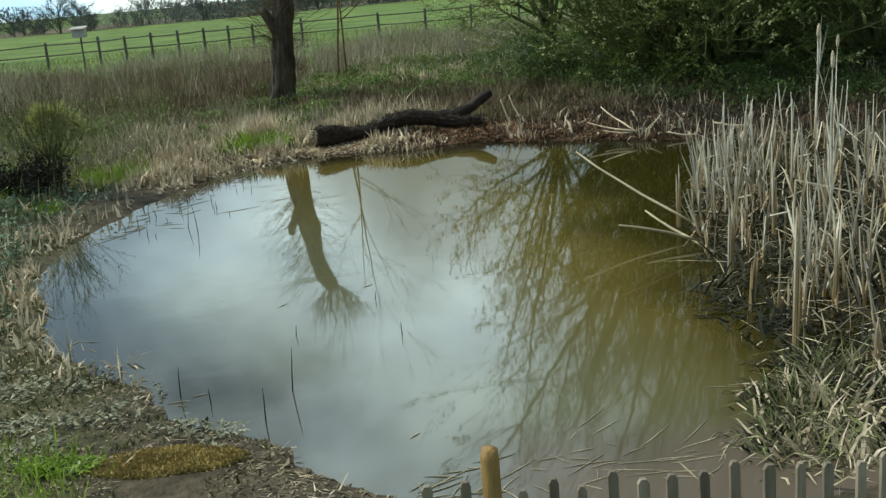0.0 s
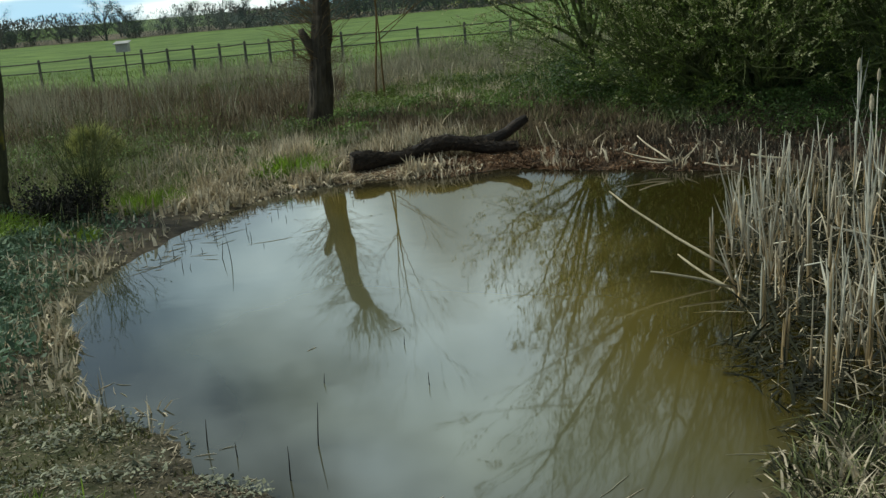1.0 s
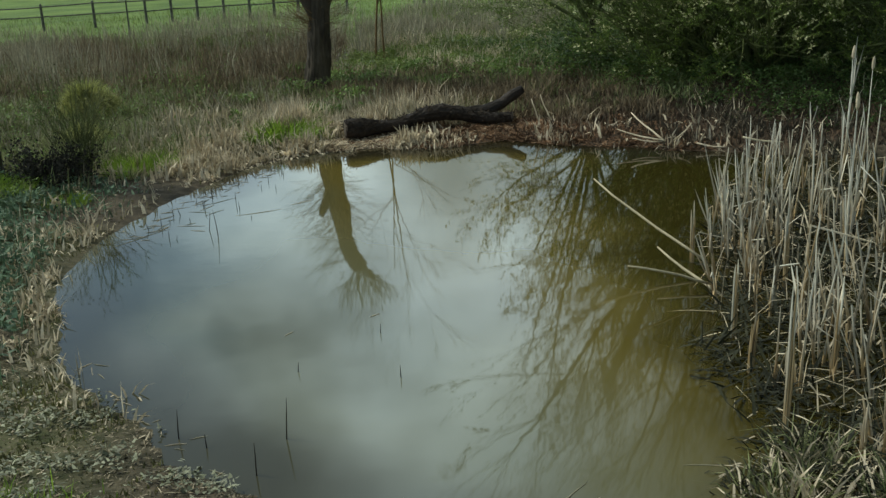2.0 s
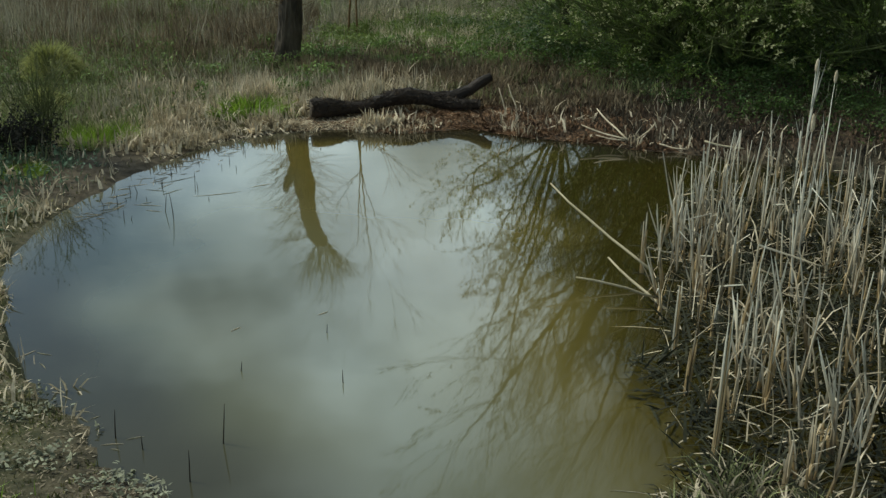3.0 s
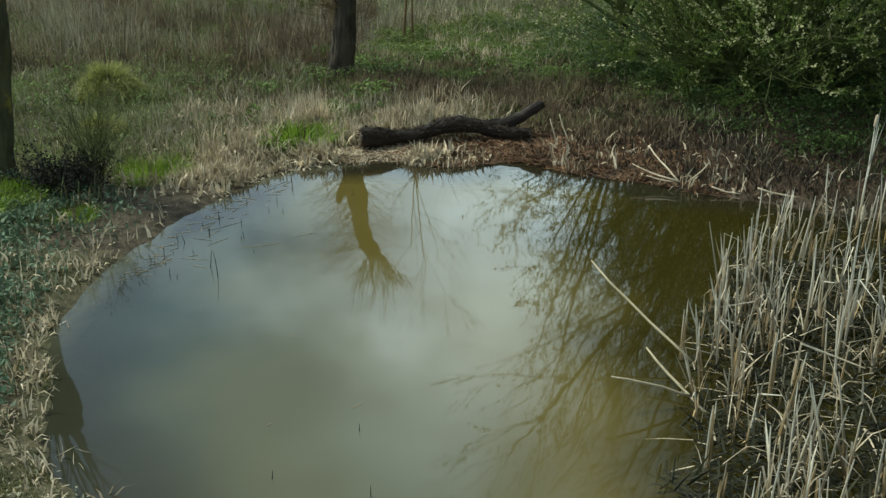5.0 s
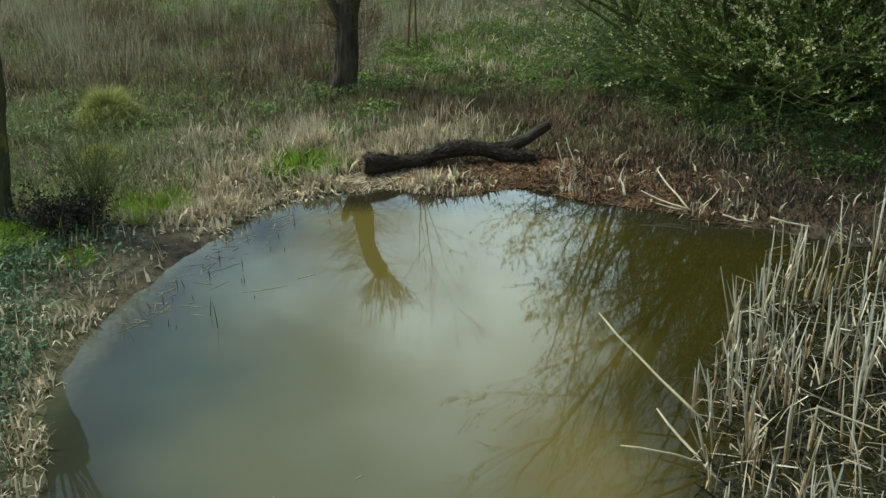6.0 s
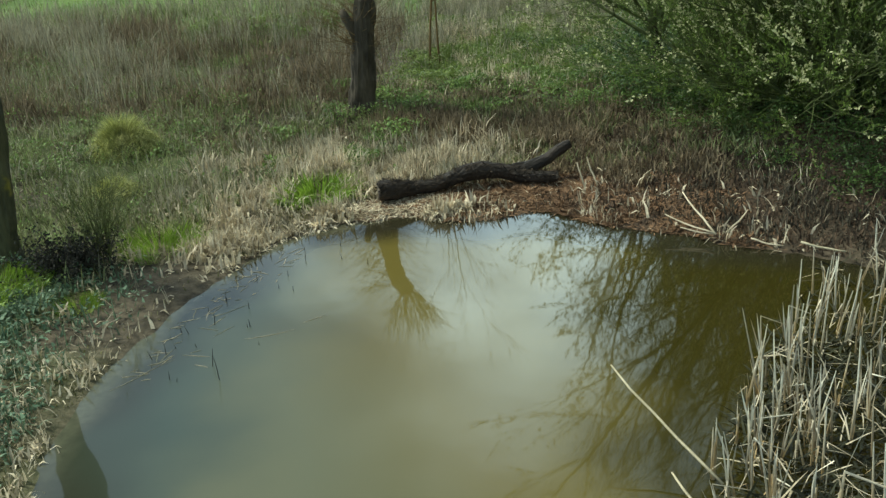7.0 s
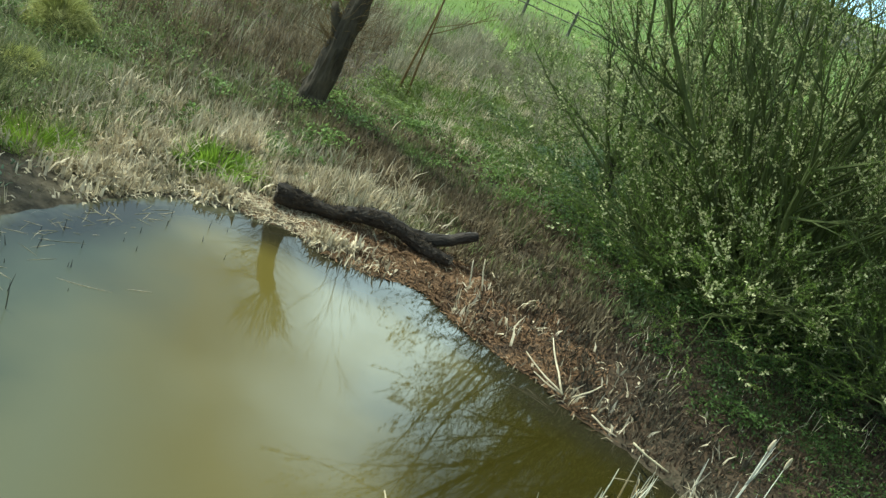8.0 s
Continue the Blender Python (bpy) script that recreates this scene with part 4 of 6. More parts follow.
    # brown litter under the willows, rust-red towards the log
    litter = lambda x, y, d: (d > 0.05) * ramp(x, 0.3, 1.6) * ramp(y, 13.2, 14.2) * (1 - ramp(y, 20, 23)) * (0.5 + 0.5 * patches(x, y, 0.5, 20))
    grass("leaf_litter", "brown dead leaves and stalks under the willow", 60000, (0.2, 12, 13, 21), litter, (0.04, 0.12), (0.014, 0.034), 1.25, M_LITTER, 33, 1.1, "leaf litter", 0.0)
    greyish = lambda x, y, d: (d > 0.05) * ramp(x, 2.8, 4.0) * band(y, 12.5, 13.4, 17.5, 19.5) * (0.1 + clumps(x, y, 0.6, 0.2, 29))
    grass("leaf_litter", "grey-brown straw and dead leaves below the willow's edge", 40000, (2.8, 11, 12.5, 19.5), greyish, (0.05, 0.18), (0.010, 0.024), 1.3, M_DRAB, 50, 1.1, "leaf litter", 0.0)
    browny = lambda x, y, d: (d > 0.9) * (1 - 0.9 * ramp(x, 1.8, 3.5)) * ramp(x, -1.6, -0.6) * band(y, 16.8, 17.6, 19.4, 20.8) * (0.1 + clumps(x, y, 0.7, 0.25, 22))
    grass("brown_bank_stems", "thin brown dead stems behind the fallen log", 30000, (-2, 4, 16, 21), browny, (0.10, 0.32), (0.012, 0.026), 0.95, M_RUSTSTEM, 35)
    understory = lambda x, y, d: ramp(d, 0.4, 1.2) * ramp(x + 0.45 * (y - 17.5), 4.0, 5.6) * band(y, 13.2, 14.6, 24, 26) * (0.15 + clumps(x, y, 0.8, 0.25, 30, 0.36, 0.6))
    leafy("understory_leaves", "dark green ivy and nettle understory below the willows", 190000, (1, 14, 13, 26), understory, 0.32, (0.03, 0.07), M_IVY, 52, "undergrowth")
    thick = lambda x, y, d: band(x, 2.8, 4.0, 8, 10) * band(y, 19.4, 20.6, 24.5, 26.5) * (0.2 + clumps(x, y, 0.9, 0.3, 48, 0.34, 0.6))
    leafy("understory_leaves", "deep green bramble and nettle thicket round the willow stems", 90000, (2, 10, 19.2, 26.5), thick, 0.62, (0.04, 0.09), M_IVY, 82, "undergrowth")
    whisp = lambda x, y, d: (d > 0.15) * ramp(x, 0.0, 1.2) * ramp(y, 14.0, 15.0) * (1 - ramp(y, 18.5, 20.5)) * ramp(patches(x, y, 0.9, 23), 0.3, 0.8)
    grass("bleached_stems", "bleached straw lying on the brown bank", 2400, (-0.5, 9, 13.5, 20.5), whisp, (0.10, 0.32), (0.008, 0.018), 0.9, M_STRAW, 37)
    rusty = lambda x, y, d: (d > 0.02) * (1 - ramp(d, 1.3, 2.3)) * ramp(x, -0.7, 0.6) * (1 - ramp(x, 3.0, 4.6)) * ramp(y, 13.2, 14.5) * (0.15 + 0.75 * ramp(patches(x, y, 0.35, 66), 0.2, 0.7))
    grass("rusty_litter", "rust-red dead leaves and bark in front of the log", 110000, (-0.7, 4.6, 13.5, 18), rusty, (0.05, 0.16), (0.016, 0.036), 1.35, M_RED, 38, 1.1, "leaf litter", 0.0, False)
    front = lambda x, y, d: (d > 0.03) * (1 - log_clear(x, y)) * (0.3 + 0.7 * ramp(patches(x, y, 0.25, 67), 0.2, 0.7)) * (1 - 0.75 * ramp(x, 0.3, 1.3))
    grass("log_litter", "short flattened straw and bark scraps beside the log", 22000, (-1.6, 2.6, 15.5, 17.6), front, (0.05, 0.15), (0.012, 0.028), 1.45, M_STRAW, 36, 1.05, "plant litter", 0.0, False)
    grass("log_litter", "short brown scraps beside the log", 22000, (-1.6, 2.6, 15.5, 17.6), front, (0.05, 0.15), (0.012, 0.028), 1.4, M_RED, 34, 1.05, "plant litter", 0.0, False)
    moss = lambda x, y, d: ((d > 0.1) & (((x + 1.30) / 0.44) ** 2 + ((y - 5.12) / 0.17) ** 2 < 0.7 + 0.6 * patches(x, y, 0.25, 25))) * 1.0
    grass("moss_cushion", "ochre moss cushion on the near bank", 150000, (-2.2, 0.2, 3.9, 5.4), moss, (0.015, 0.034), (0.008, 0.018), 1.0, M_MOSS, 39, 1.2, "moss", 0.0, False)
    mudstraw = lambda x, y, d: (d > 0.02) * (1 - ramp(d, 1.2, 1.9)) * (y < 8.5) * (x < 0.6) * (0.25 + 0.6 * patches(x, y, 0.4, 24))
    grass("mud_litter", "broken straw and leaf scraps pressed into the mud", 46000, (-4.5, 0.6, 3.8, 8.5), mudstraw, (0.012, 0.05), (0.008, 0.022), 1.36, M_CRUMB, 41, 1.05, "plant litter", 0.0)
    grass("mud_litter", "pale straw scraps pressed into the mud", 4200, (-4.5, 0.6, 3.8, 8.5), mudstraw, (0.03, 0.10), (0.006, 0.014), 1.4, M_STRAW, 42, 1.05, "plant litter", 0.0)


build_grasses()


# ---------------------------------------------------------------- tufts
def tuft(name, x, y, label, n, radius, height, width, lean, mat, seed, z=None, group="", dome=0.0, mess=0.35):
    """One tussock: a crown of arching blades from a raised foot."""
    r = np.random.default_rng(seed)
    a, q = r.uniform(0, 2 * np.pi, n), np.sqrt(r.random(n)) * radius
    base = gz(x, y) if z is None else z
    P = np.stack([q * np.cos(a), q * np.sin(a), dome * (1 - (q / radius) ** 2) - 0.03], 1)
    L = 0.12 + lean * (q / radius) * r.uniform(0.5, 1.2, n)
    az = a + r.normal(0, mess, n)
    me = blade_mesh(name, P, r.uniform(*height, n), r.uniform(*width, n), az, L, mat, 1.9, seed)
    ob = new(name, me)
    ob.location = (x, y, max(base, 0.0))
    return tagged(ob, label, "grass tussock", group)


tuft("grass_tussock", -5.85, 19.0, "large yellow-green arching tussock in the brown marsh", 3400, 0.5, (0.22, 0.42), (0.010, 0.020), 1.6, M_TUSSOCK, 51, dome=0.42, mess=0.7)
tuft("grass_tussock", -5.3, 16.9, "low yellow-green tussock in the marsh grass", 1100, 0.34, (0.14, 0.28), (0.010, 0.018), 1.5, M_TUSSOCK, 52, dome=0.16, mess=0.7)
tuft("flag_iris_tuft", -2.0, 16.85, "bright green young flag leaves among straw", 620, 0.62, (0.20, 0.46), (0.024, 0.044), 0.95, M_FLAG, 53, mess=0.8)
tuft("flag_iris_tuft", -1.4, 16.95, "small bright green tuft among straw beside the log", 190, 0.34, (0.14, 0.32), (0.018, 0.036), 0.95, M_FLAG, 54, mess=0.8)
tuft("green_grass_tuft", -3.95, 15.0, "bright fresh grass patch at the bank's edge", 1200, 0.62, (0.16, 0.36), (0.009, 0.018), 0.9, M_FLAG, 55)
tuft("green_grass_tuft", -6.1, 12.9, "lush green nettle patch below the mossy trunk", 2000, 0.8, (0.15, 0.36), (0.014, 0.028), 0.9, M_FLAG, 58, mess=0.9)
tuft("green_grass_tuft", -5.6, 13.6, "fresh green grass patch beside the dark shrub", 1500, 0.6, (0.14, 0.32), (0.010, 0.02), 0.8, M_FLAG, 56)
tuft("green_grass_tuft", -4.4, 13.1, "small fresh grass patch below the dark shrub", 700, 0.3, (0.08, 0.2), (0.006, 0.012), 0.8, M_FLAG, 57)
for i, (sx, sy, sh) in enumerate(((2.15, 5.0, 0.45), (2.45, 5.35, 0.5), (2.0, 4.55, 0.4), (2.75, 4.85, 0.5), (2.5, 4.45, 0.42))):
    tuft("sedge_clump", sx, sy, "olive sedge clump at the water's edge", 130, 0.26, (sh * 0.4, sh * 0.8), (0.008, 0.016), 1.1, M_DULL, 60 + i, 0.0, "sedge clumps", mess=2.0)
    tuft("dead_sedge_clump", sx + 0.08, sy - 0.06, "bleached curling dead sedge clump at the water", 150, 0.40, (sh * 0.3, sh * 0.8), (0.014, 0.026), 1.5, M_STRAW, 70 + i, 0.0, "sedge clumps", mess=2.5)
    tuft("dead_sedge_clump", sx - 0.05, sy + 0.1, "dark rotten sedge clump at the water", 190, 0.3, (sh * 0.3, sh * 0.5), (0.010, 0.02), 1.3, M_ROT_DARK, 80 + i, 0.0, "sedge clumps", mess=2.0)


# ---------------------------------------------------------------- fallen log
def rough_limb(name, spine, rad, mat, sides=22, across=(0, 0, 1), ridge=0.10):
    """A limb with deeply ridged, flaking bark: fine rings and two sizes of lumps."""
    v, f, rings = [], [], []
    for i in range(len(spine) - 1):
        for t in (0.0, 0.25, 0.5, 0.75):
            rings.append((Vector(spine[i]).lerp(Vector(spine[i + 1]), t), rad[i] * (1 - t) + rad[i + 1] * t))
    rings.append((Vector(spine[-1]), rad[-1]))
    for i, (p, q) in enumerate(rings):
        d = (rings[min(i + 1, len(rings) - 1)][0] - rings[max(i - 1, 0)][0]).normalized()
        side = d.cross(Vector(across)).normalized()
        up = side.cross(d)
        for k in range(sides):
            a = 2 * math.pi * k / sides
            n = side * math.cos(a) + up * math.sin(a)
            w = p * 2.3 + n * 0.8
            v.append(p + n * q * (1 + 0.22 * noise.noise(w) + 0.14 * noise.noise(w * 4.0) + ridge * noise.noise(n * 9.0 + p * 1.5)))
    for i in range(len(rings) - 1):
        for k in range(sides):
            a, b = i * sides + k, i * sides + (k + 1) % sides
            f.append((a, b, b + sides, a + sides))
    f.append(tuple(range(sides - 1, -1, -1)))
    f.append(tuple((len(rings) - 1) * sides + k for k in range(sides)))
    return mesh_from(name, v, f, mat)


def build_log():
    log = thing("fallen_log", -0.97, 16.45, 0.09, "dark wet crooked fallen log with a forked end on straw", "log")
    spine = [(0.0, 0.0, 0.15), (0.12, 0.03, 0.15), (0.32, 0.09, 0.14), (0.55, 0.15, 0.12), (0.85, 0.21, 0.125), (1.08, 0.29, 0.185), (1.3, 0.37, 0.235), (1.6, 0.46, 0.25), (1.9, 0.49, 0.20),
             (2.2, 0.47, 0.125), (2.45, 0.43, 0.11), (2.74, 0.38, 0.12)]
    rad = [0.135, 0.165, 0.14, 0.108, 0.10, 0.112, 0.125, 0.13, 0.122, 0.108, 0.09, 0.075]
    trunk = part("trunk", rough_limb("log_trunk", spine, rad, M_LOG), log)
    part("fork", rough_limb("log_fork", [(1.95, 0.49, 0.18), (2.28, 0.60, 0.20), (2.60, 0.72, 0.31), (2.80, 0.80, 0.42), (2.97, 0.84, 0.50)], [0.115, 0.112, 0.10, 0.09, 0.06], M_LOG), log, "raised broken fork of the log")
    r = random.Random(61)
    shreds = Tubes()
    for _ in range(1500):
        i = r.randint(0, len(spine) - 2)
        t = r.random()
        c, q = Vector(spine[i]).lerp(Vector(spine[i + 1]), t), rad[i] * (1 - t) + rad[i + 1] * t
        a = r.uniform(-0.4, math.pi + 0.4)
        d = (Vector(spine[i + 1]) - Vector(spine[i])).normalized()
        side = d.cross(Vector((0, 0, 1))).normalized()
        n = side * math.cos(a) + side.cross(d) * math.sin(a)
        lie = (d * r.choice((-1, 1)) + rand_unit(r) * 0.7 + n * r.uniform(0.1, 0.8)).normalized()
        shreds.leaf(c + n * q * 0.97, lie, lie.cross(n).normalized(), r.uniform(0.03, 0.10), r.uniform(0.012, 0.03))
    tagged(part("loose_bark", shreds.mesh("log_shreds", M_SHRED), log, "loose dark bark and moss shreds"), kind="stuff")
    b = Tubes()
    b.tube([(-0.006, 0, 0.15), (0.02, 0.006, 0.15)], [0.10, 0.124], 16, True, 0.25)
    part("cut_end", b.mesh("log_cut_end", M_LOGEND), trunk, "paler sawn end of the log")
    b = Tubes()
    b.tube([(2.73, 0.382, 0.12), (2.755, 0.378, 0.12)], [0.074, 0.066], 12, True, 0.2)
    part("hollow_end", b.mesh("log_hollow_end", M_LOGEND), trunk, "hollow weathered end of the log")


build_log()


# ---------------------------------------------------------------- trees
def grow(r, tubes, start, direction, length, radius, depth, spread, wander, lift, tips, sides=5, kids=(2, 4), shrink=0.62):
    """A limb with its own smaller limbs; the ends of the finest are kept for leaves and buds."""
    steps_n = 5 if depth > 1 else (4 if depth else 3)
    pts = bent_path(r, start, direction, length, steps_n, wander, lift)
    radii = [radius * (1 - 0.75 * i / steps_n) for i in range(len(pts))]
    tubes[depth].tube(pts, radii, sides if depth > 1 else 3, False)
    if depth == 0:
        tips.append(pts)
        return
    for _ in range(r.randint(*kids)):
        i = r.randint(2, steps_n)
        d = (pts[i] - pts[i - 1]).normalized()
        d2 = (d + rand_unit(r) * spread + Vector((0, 0, 0.1))).normalized()
        grow(r, tubes, pts[i], d2, length * shrink * r.uniform(0.7, 1.15), max(radii[i] * 0.7, 0.003), depth - 1, spread, wander, lift, tips, sides, kids, shrink)


def willow_shrub(x, y, height, lean, stems, skirt, seed, label, kids=(3, 4), fan=0.75, reach=0, thick_leaf=3):
    """A many-stemmed sallow down to the ground: olive twigs, small new leaves and pale catkins."""
    r = random.Random(seed)
    ob = thing("willow_shrub", x, y, gz(x, y), label, "willow", "willow thicket")
    twigs, branches, leaf, bud = Tubes(), Tubes(), Tubes(), Tubes()
    for s in range(stems + skirt + reach):
        low, far = stems <= s < stems + skirt, s >= stems + skirt
        a = 2 * math.pi * s / (skirt if low else stems) + r.uniform(-0.4, 0.4)
        out = r.uniform(1.1, 2.6) if low else r.uniform(0.2, fan)
        d = Vector((math.cos(a) * out + lean[0] * (2.2 if low else 1), math.sin(a) * out + lean[1], 1.0))
        if far:
            d = Vector((-r.uniform(0.4, 0.7), r.uniform(-0.25, 0.35), 0.85))
        st = Vector((math.cos(a) * 0.35, math.sin(a) * 0.35, -0.1))
        stem, tips = Tubes(), []
        H = height * (r.uniform(0.38, 0.55) if low else r.uniform(0.7, 1.05))
        pts = bent_path(r, st, d, H, 8, 0.13, -0.01 if low else 0.03)
        thick = 0.035 if low else 0.08
        radii = [thick * (1 - 0.8 * i / 8) for i in range(9)]
        stem.tube(pts, radii, 6, False)
        part("stem", stem.mesh("willow_stem", M_TWIG, True), ob)
        for i in range(1, 9):
            for _ in range(2 if low else (4 if i < 5 else 3)):
                d1 = ((pts[i] - pts[i - 1]).normalized() * 0.8 + rand_unit(r) * 0.62).normalized()
                ln = height * (r.uniform(0.10, 0.18) if low else r.uniform(0.16, 0.30))
                grow(r, {2: branches, 1: branches, 0: twigs}, pts[i], d1, ln, radii[i] * 0.55, 2, 0.46, 0.10, 0.035, tips, 4, kids, 0.60)
        for t in tips:
            # catkins thicken with height, which also paints the sunlit top and dark inside
            light = min(1.0, max(0.0, (t[0].z - 0.4) / 2.6))
            strung = r.random() < 0.08 + 0.34 * light
            for p, q in zip(t, t[1:]):
                d = (q - p).normalized()
                for _ in range(thick_leaf):
                    if p.z < -0.05 or r.random() > 0.7 + 0.3 * light - 0.12 * max(0.0, p.z - 4.0):
                        continue
                    at = p.lerp(q, r.random())
                    side = (d + rand_unit(r) * 0.8).normalized()
                    w = side.cross(rand_unit(r)).normalized()
                    if strung and r.random() < 0.72:
                        bud.leaf(at, side, w, r.uniform(0.04, 0.075), r.uniform(0.026, 0.042))
                    else:
                        leaf.leaf(at, side, w, r.uniform(0.03, 0.065), r.uniform(0.011, 0.022))
    tagged(part("branchwork", branches.mesh("willow_branches", M_TWIG), ob), kind="stuff")
    tagged(part("crown", twigs.mesh("willow_twigs", M_TWIG), ob), kind="stuff")
    tagged(part("foliage", leaf.mesh("willow_leaves", M_LEAF), ob, "small fresh olive leaves"), kind="stuff")
    tagged(part("blossom", bud.mesh("willow_catkins", M_CATKIN), ob, "pale cream catkins"), kind="stuff")
    return ob


def limbed_willow(x, y):
    """A small open willow: a short dark trunk that forks low into long bowed limbs with a thin spray of twigs."""
    r = random.Random(117)
    ob = thing("willow_tree", x, y, gz(x, y), "small open willow with dark bowed limbs and sparse catkins", "willow", "willow thicket")
    trunk, twigs, leaf, bud, tips = Tubes(), Tubes(), Tubes(), Tubes(), []
    base = [Vector(p) for p in ((0.06, 0, -0.15), (0.03, 0, 0.3), (0, 0.02, 0.75), (-0.02, 0, 1.1))]
    trunk.tube(base, [0.15, 0.12, 0.105, 0.10], 9, False)
    part("trunk", trunk.mesh("willow_trunk", M_BARK, True), ob, "short dark forked trunk")
    for a, out, rise, ln in ((175, 1.25, 1.0, 2.9), (200, 0.9, 1.3, 3.1), (150, 0.75, 1.5, 3.4), (225, 0.55, 1.7, 3.6), (95, 0.45, 1.9, 3.7), (20, 0.35, 1.9, 3.8), (300, 0.5, 1.8, 3.3), (350, 0.8, 1.4, 3.0), (185, 1.7, 0.75, 2.3), (170, 0.42, 2.0, 5.6), (215, 0.30, 2.1, 6.2), (20, 0.2, 2.2, 6.4)):
        a = math.radians(a + r.uniform(-8, 8))
        pts = bent_path(r, base[r.randint(2, 3)], (math.cos(a) * out, math.sin(a) * out, rise), ln, 9, 0.10, 0.02)
        radii = [0.048 * (1 - 0.82 * i / 9) for i in range(10)]
        limb = Tubes()
        limb.tube(pts, radii, 7, False)
        part("limb", limb.mesh("willow_limb", M_TWIG, True), ob)
        for i in range(3, 10):
            for _ in range(3):
                d1 = ((pts[i] - pts[i - 1]).normalized() * 0.7 + rand_unit(r) * 0.7).normalized()
                grow(r, {2: twigs, 1: twigs, 0: twigs}, pts[i], d1, r.uniform(0.5, 1.0), radii[i] * 0.45, 2, 0.6, 0.14, 0.03, tips, 4, (2, 4), 0.62)
    for t in tips:
        flowering = r.random() < 0.5
        for p, q in zip(t, t[1:]):
            for _ in range(r.choice((0, 1, 1, 2))):
                side = ((q - p).normalized() + rand_unit(r) * 0.8).normalized()
                w = side.cross(rand_unit(r)).normalized()
                if flowering:
                    bud.leaf(p.lerp(q, r.random()), side, w, r.uniform(0.045, 0.08), r.uniform(0.03, 0.045))
                else:
                    leaf.leaf(p.lerp(q, r.random()), side, w, r.uniform(0.03, 0.06), r.uniform(0.011, 0.02))
    tagged(part("crown", twigs.mesh("willow_twigs", M_TWIG), ob), kind="stuff")
    tagged(part("foliage", leaf.mesh("willow_leaves", M_LEAF), ob, "small fresh olive leaves"), kind="stuff")
    tagged(part("blossom", bud.mesh("willow_catkins", M_CATKIN), ob, "pale cream catkins"), kind="stuff")


willow_shrub(6.8, 19.3, 8.6, (-0.17, -0.10), 16, 13, 101, "dense many-stemmed willow shrub with pale catkins over the bank", reach=1, thick_leaf=5)
willow_shrub(9.3, 18.4, 7.4, (0.0, -0.15), 11, 16, 102, "dense willow shrub with pale catkins and dark interior", thick_leaf=5)
willow_shrub(5.6, 20.9, 6.4, (-0.04, 0.0), 7, 4, 106, "open young willow shrub at the thicket's edge", (2, 3), thick_leaf=2)
limbed_willow(3.95, 22.0)
willow_shrub(5.3, 19.8, 2.9, (-0.04, -0.03), 8, 6, 108, "low bushy willow with catkins filling the thicket's edge", (3, 4), fan=0.5, thick_leaf=3)
willow_shrub(7.2, 23.4, 8.0, (-0.05, 0.0), 6, 5, 103, "tall willow shrub standing behind the bank", (2, 3), thick_leaf=1)
willow_shrub(12.3, 19.8, 6.2, (0.1, -0.1), 8, 9, 104, "broad willow shrub at the thicket's edge", (2, 4), thick_leaf=1)
willow_shrub(10.2, 24.0, 7.0, (0.0, 0.1), 5, 2, 105, "tall willow shrub deep in the thicket", (2, 3), thick_leaf=1)


def pollard_willow():
    """A leaning pollard: curved trunk, swollen head with a spray of thin rods, a broken side stub."""
    x, y = -1.77, 20.9
    ob = thing("pollard_willow", x, y, gz(x, y), "leaning old pollard willow with a spray of thin rods", "tree")
    path = [(-0.04, 0, -0.15), (0.0, 0, 0.25), (0.07, 0, 0.8), (0.12, 0, 1.4), (0.18, 0, 1.85), (0.23, 0, 2.2), (0.28, 0, 2.58), (0.36, 0, 2.92), (0.52, 0, 3.17)]
    part("trunk", rough_limb("pollard_trunk", path, [0.34, 0.25, 0.22, 0.21, 0.20, 0.175, 0.165, 0.175, 0.16], M_BARK, 30, (0, 1, 0), 0.16), ob)
    b = Tubes()
    b.tube([(0.08, -0.02, 1.35), (-0.06, -0.06, 1.62), (-0.16, -0.08, 1.85), (-0.2, -0.08, 1.98)], [0.12, 0.105, 0.085, 0.05], 10, True, 0.35)
    part("side_stub", b.mesh("pollard_stub", M_BARK, True), ob, "broken mossy side stub")
    r = random.Random(21)
    for _ in range(60):
        a, o = r.uniform(0, 2 * math.pi), r.uniform(0.15, 1.7)
        b = Tubes()
        st = Vector((0.49 + r.uniform(-0.12, 0.12), r.uniform(-0.1, 0.1), 3.10))
        pts = bent_path(r, st, (math.cos(a) * o + 0.1, math.sin(a) * o, 1), r.uniform(0.5, 1.1), 5, 0.10, 0.02)
        b.tube(pts, [0.008, 0.007, 0.006, 0.005, 0.004, 0.002], 4, False)
        for i in (2, 3, 4):
            b.tube(bent_path(r, pts[i], (pts[i] - pts[i - 1]).normalized() + rand_unit(r) * 0.5, 0.45, 3, 0.1), [0.006, 0.005, 0.004, 0.002], 3, False)
        part("rod", b.mesh("pollard_rod", M_TWIG), ob)
    b = Tubes()
    for _ in range(260):
        z = r.uniform(0.9, 3.0)
        way = -1 if r.random() < 0.62 else 1
        pts = bent_path(r, (0.08 * z + r.uniform(-0.2, 0.1), r.uniform(-0.15, 0.15), z), (way, r.uniform(-0.9, 0.7), r.uniform(-0.1, 1.2)), r.uniform(0.35, 1.25), 4, 0.2, 0.03)
        b.tube(pts, [0.005, 0.0045, 0.004, 0.003, 0.002], 3, False)
    tagged(part("brushwood", b.mesh("pollard_shoots", M_RUSTTWIG), ob, "rusty brown side shoots"), kind="stuff")


pollard_willow()


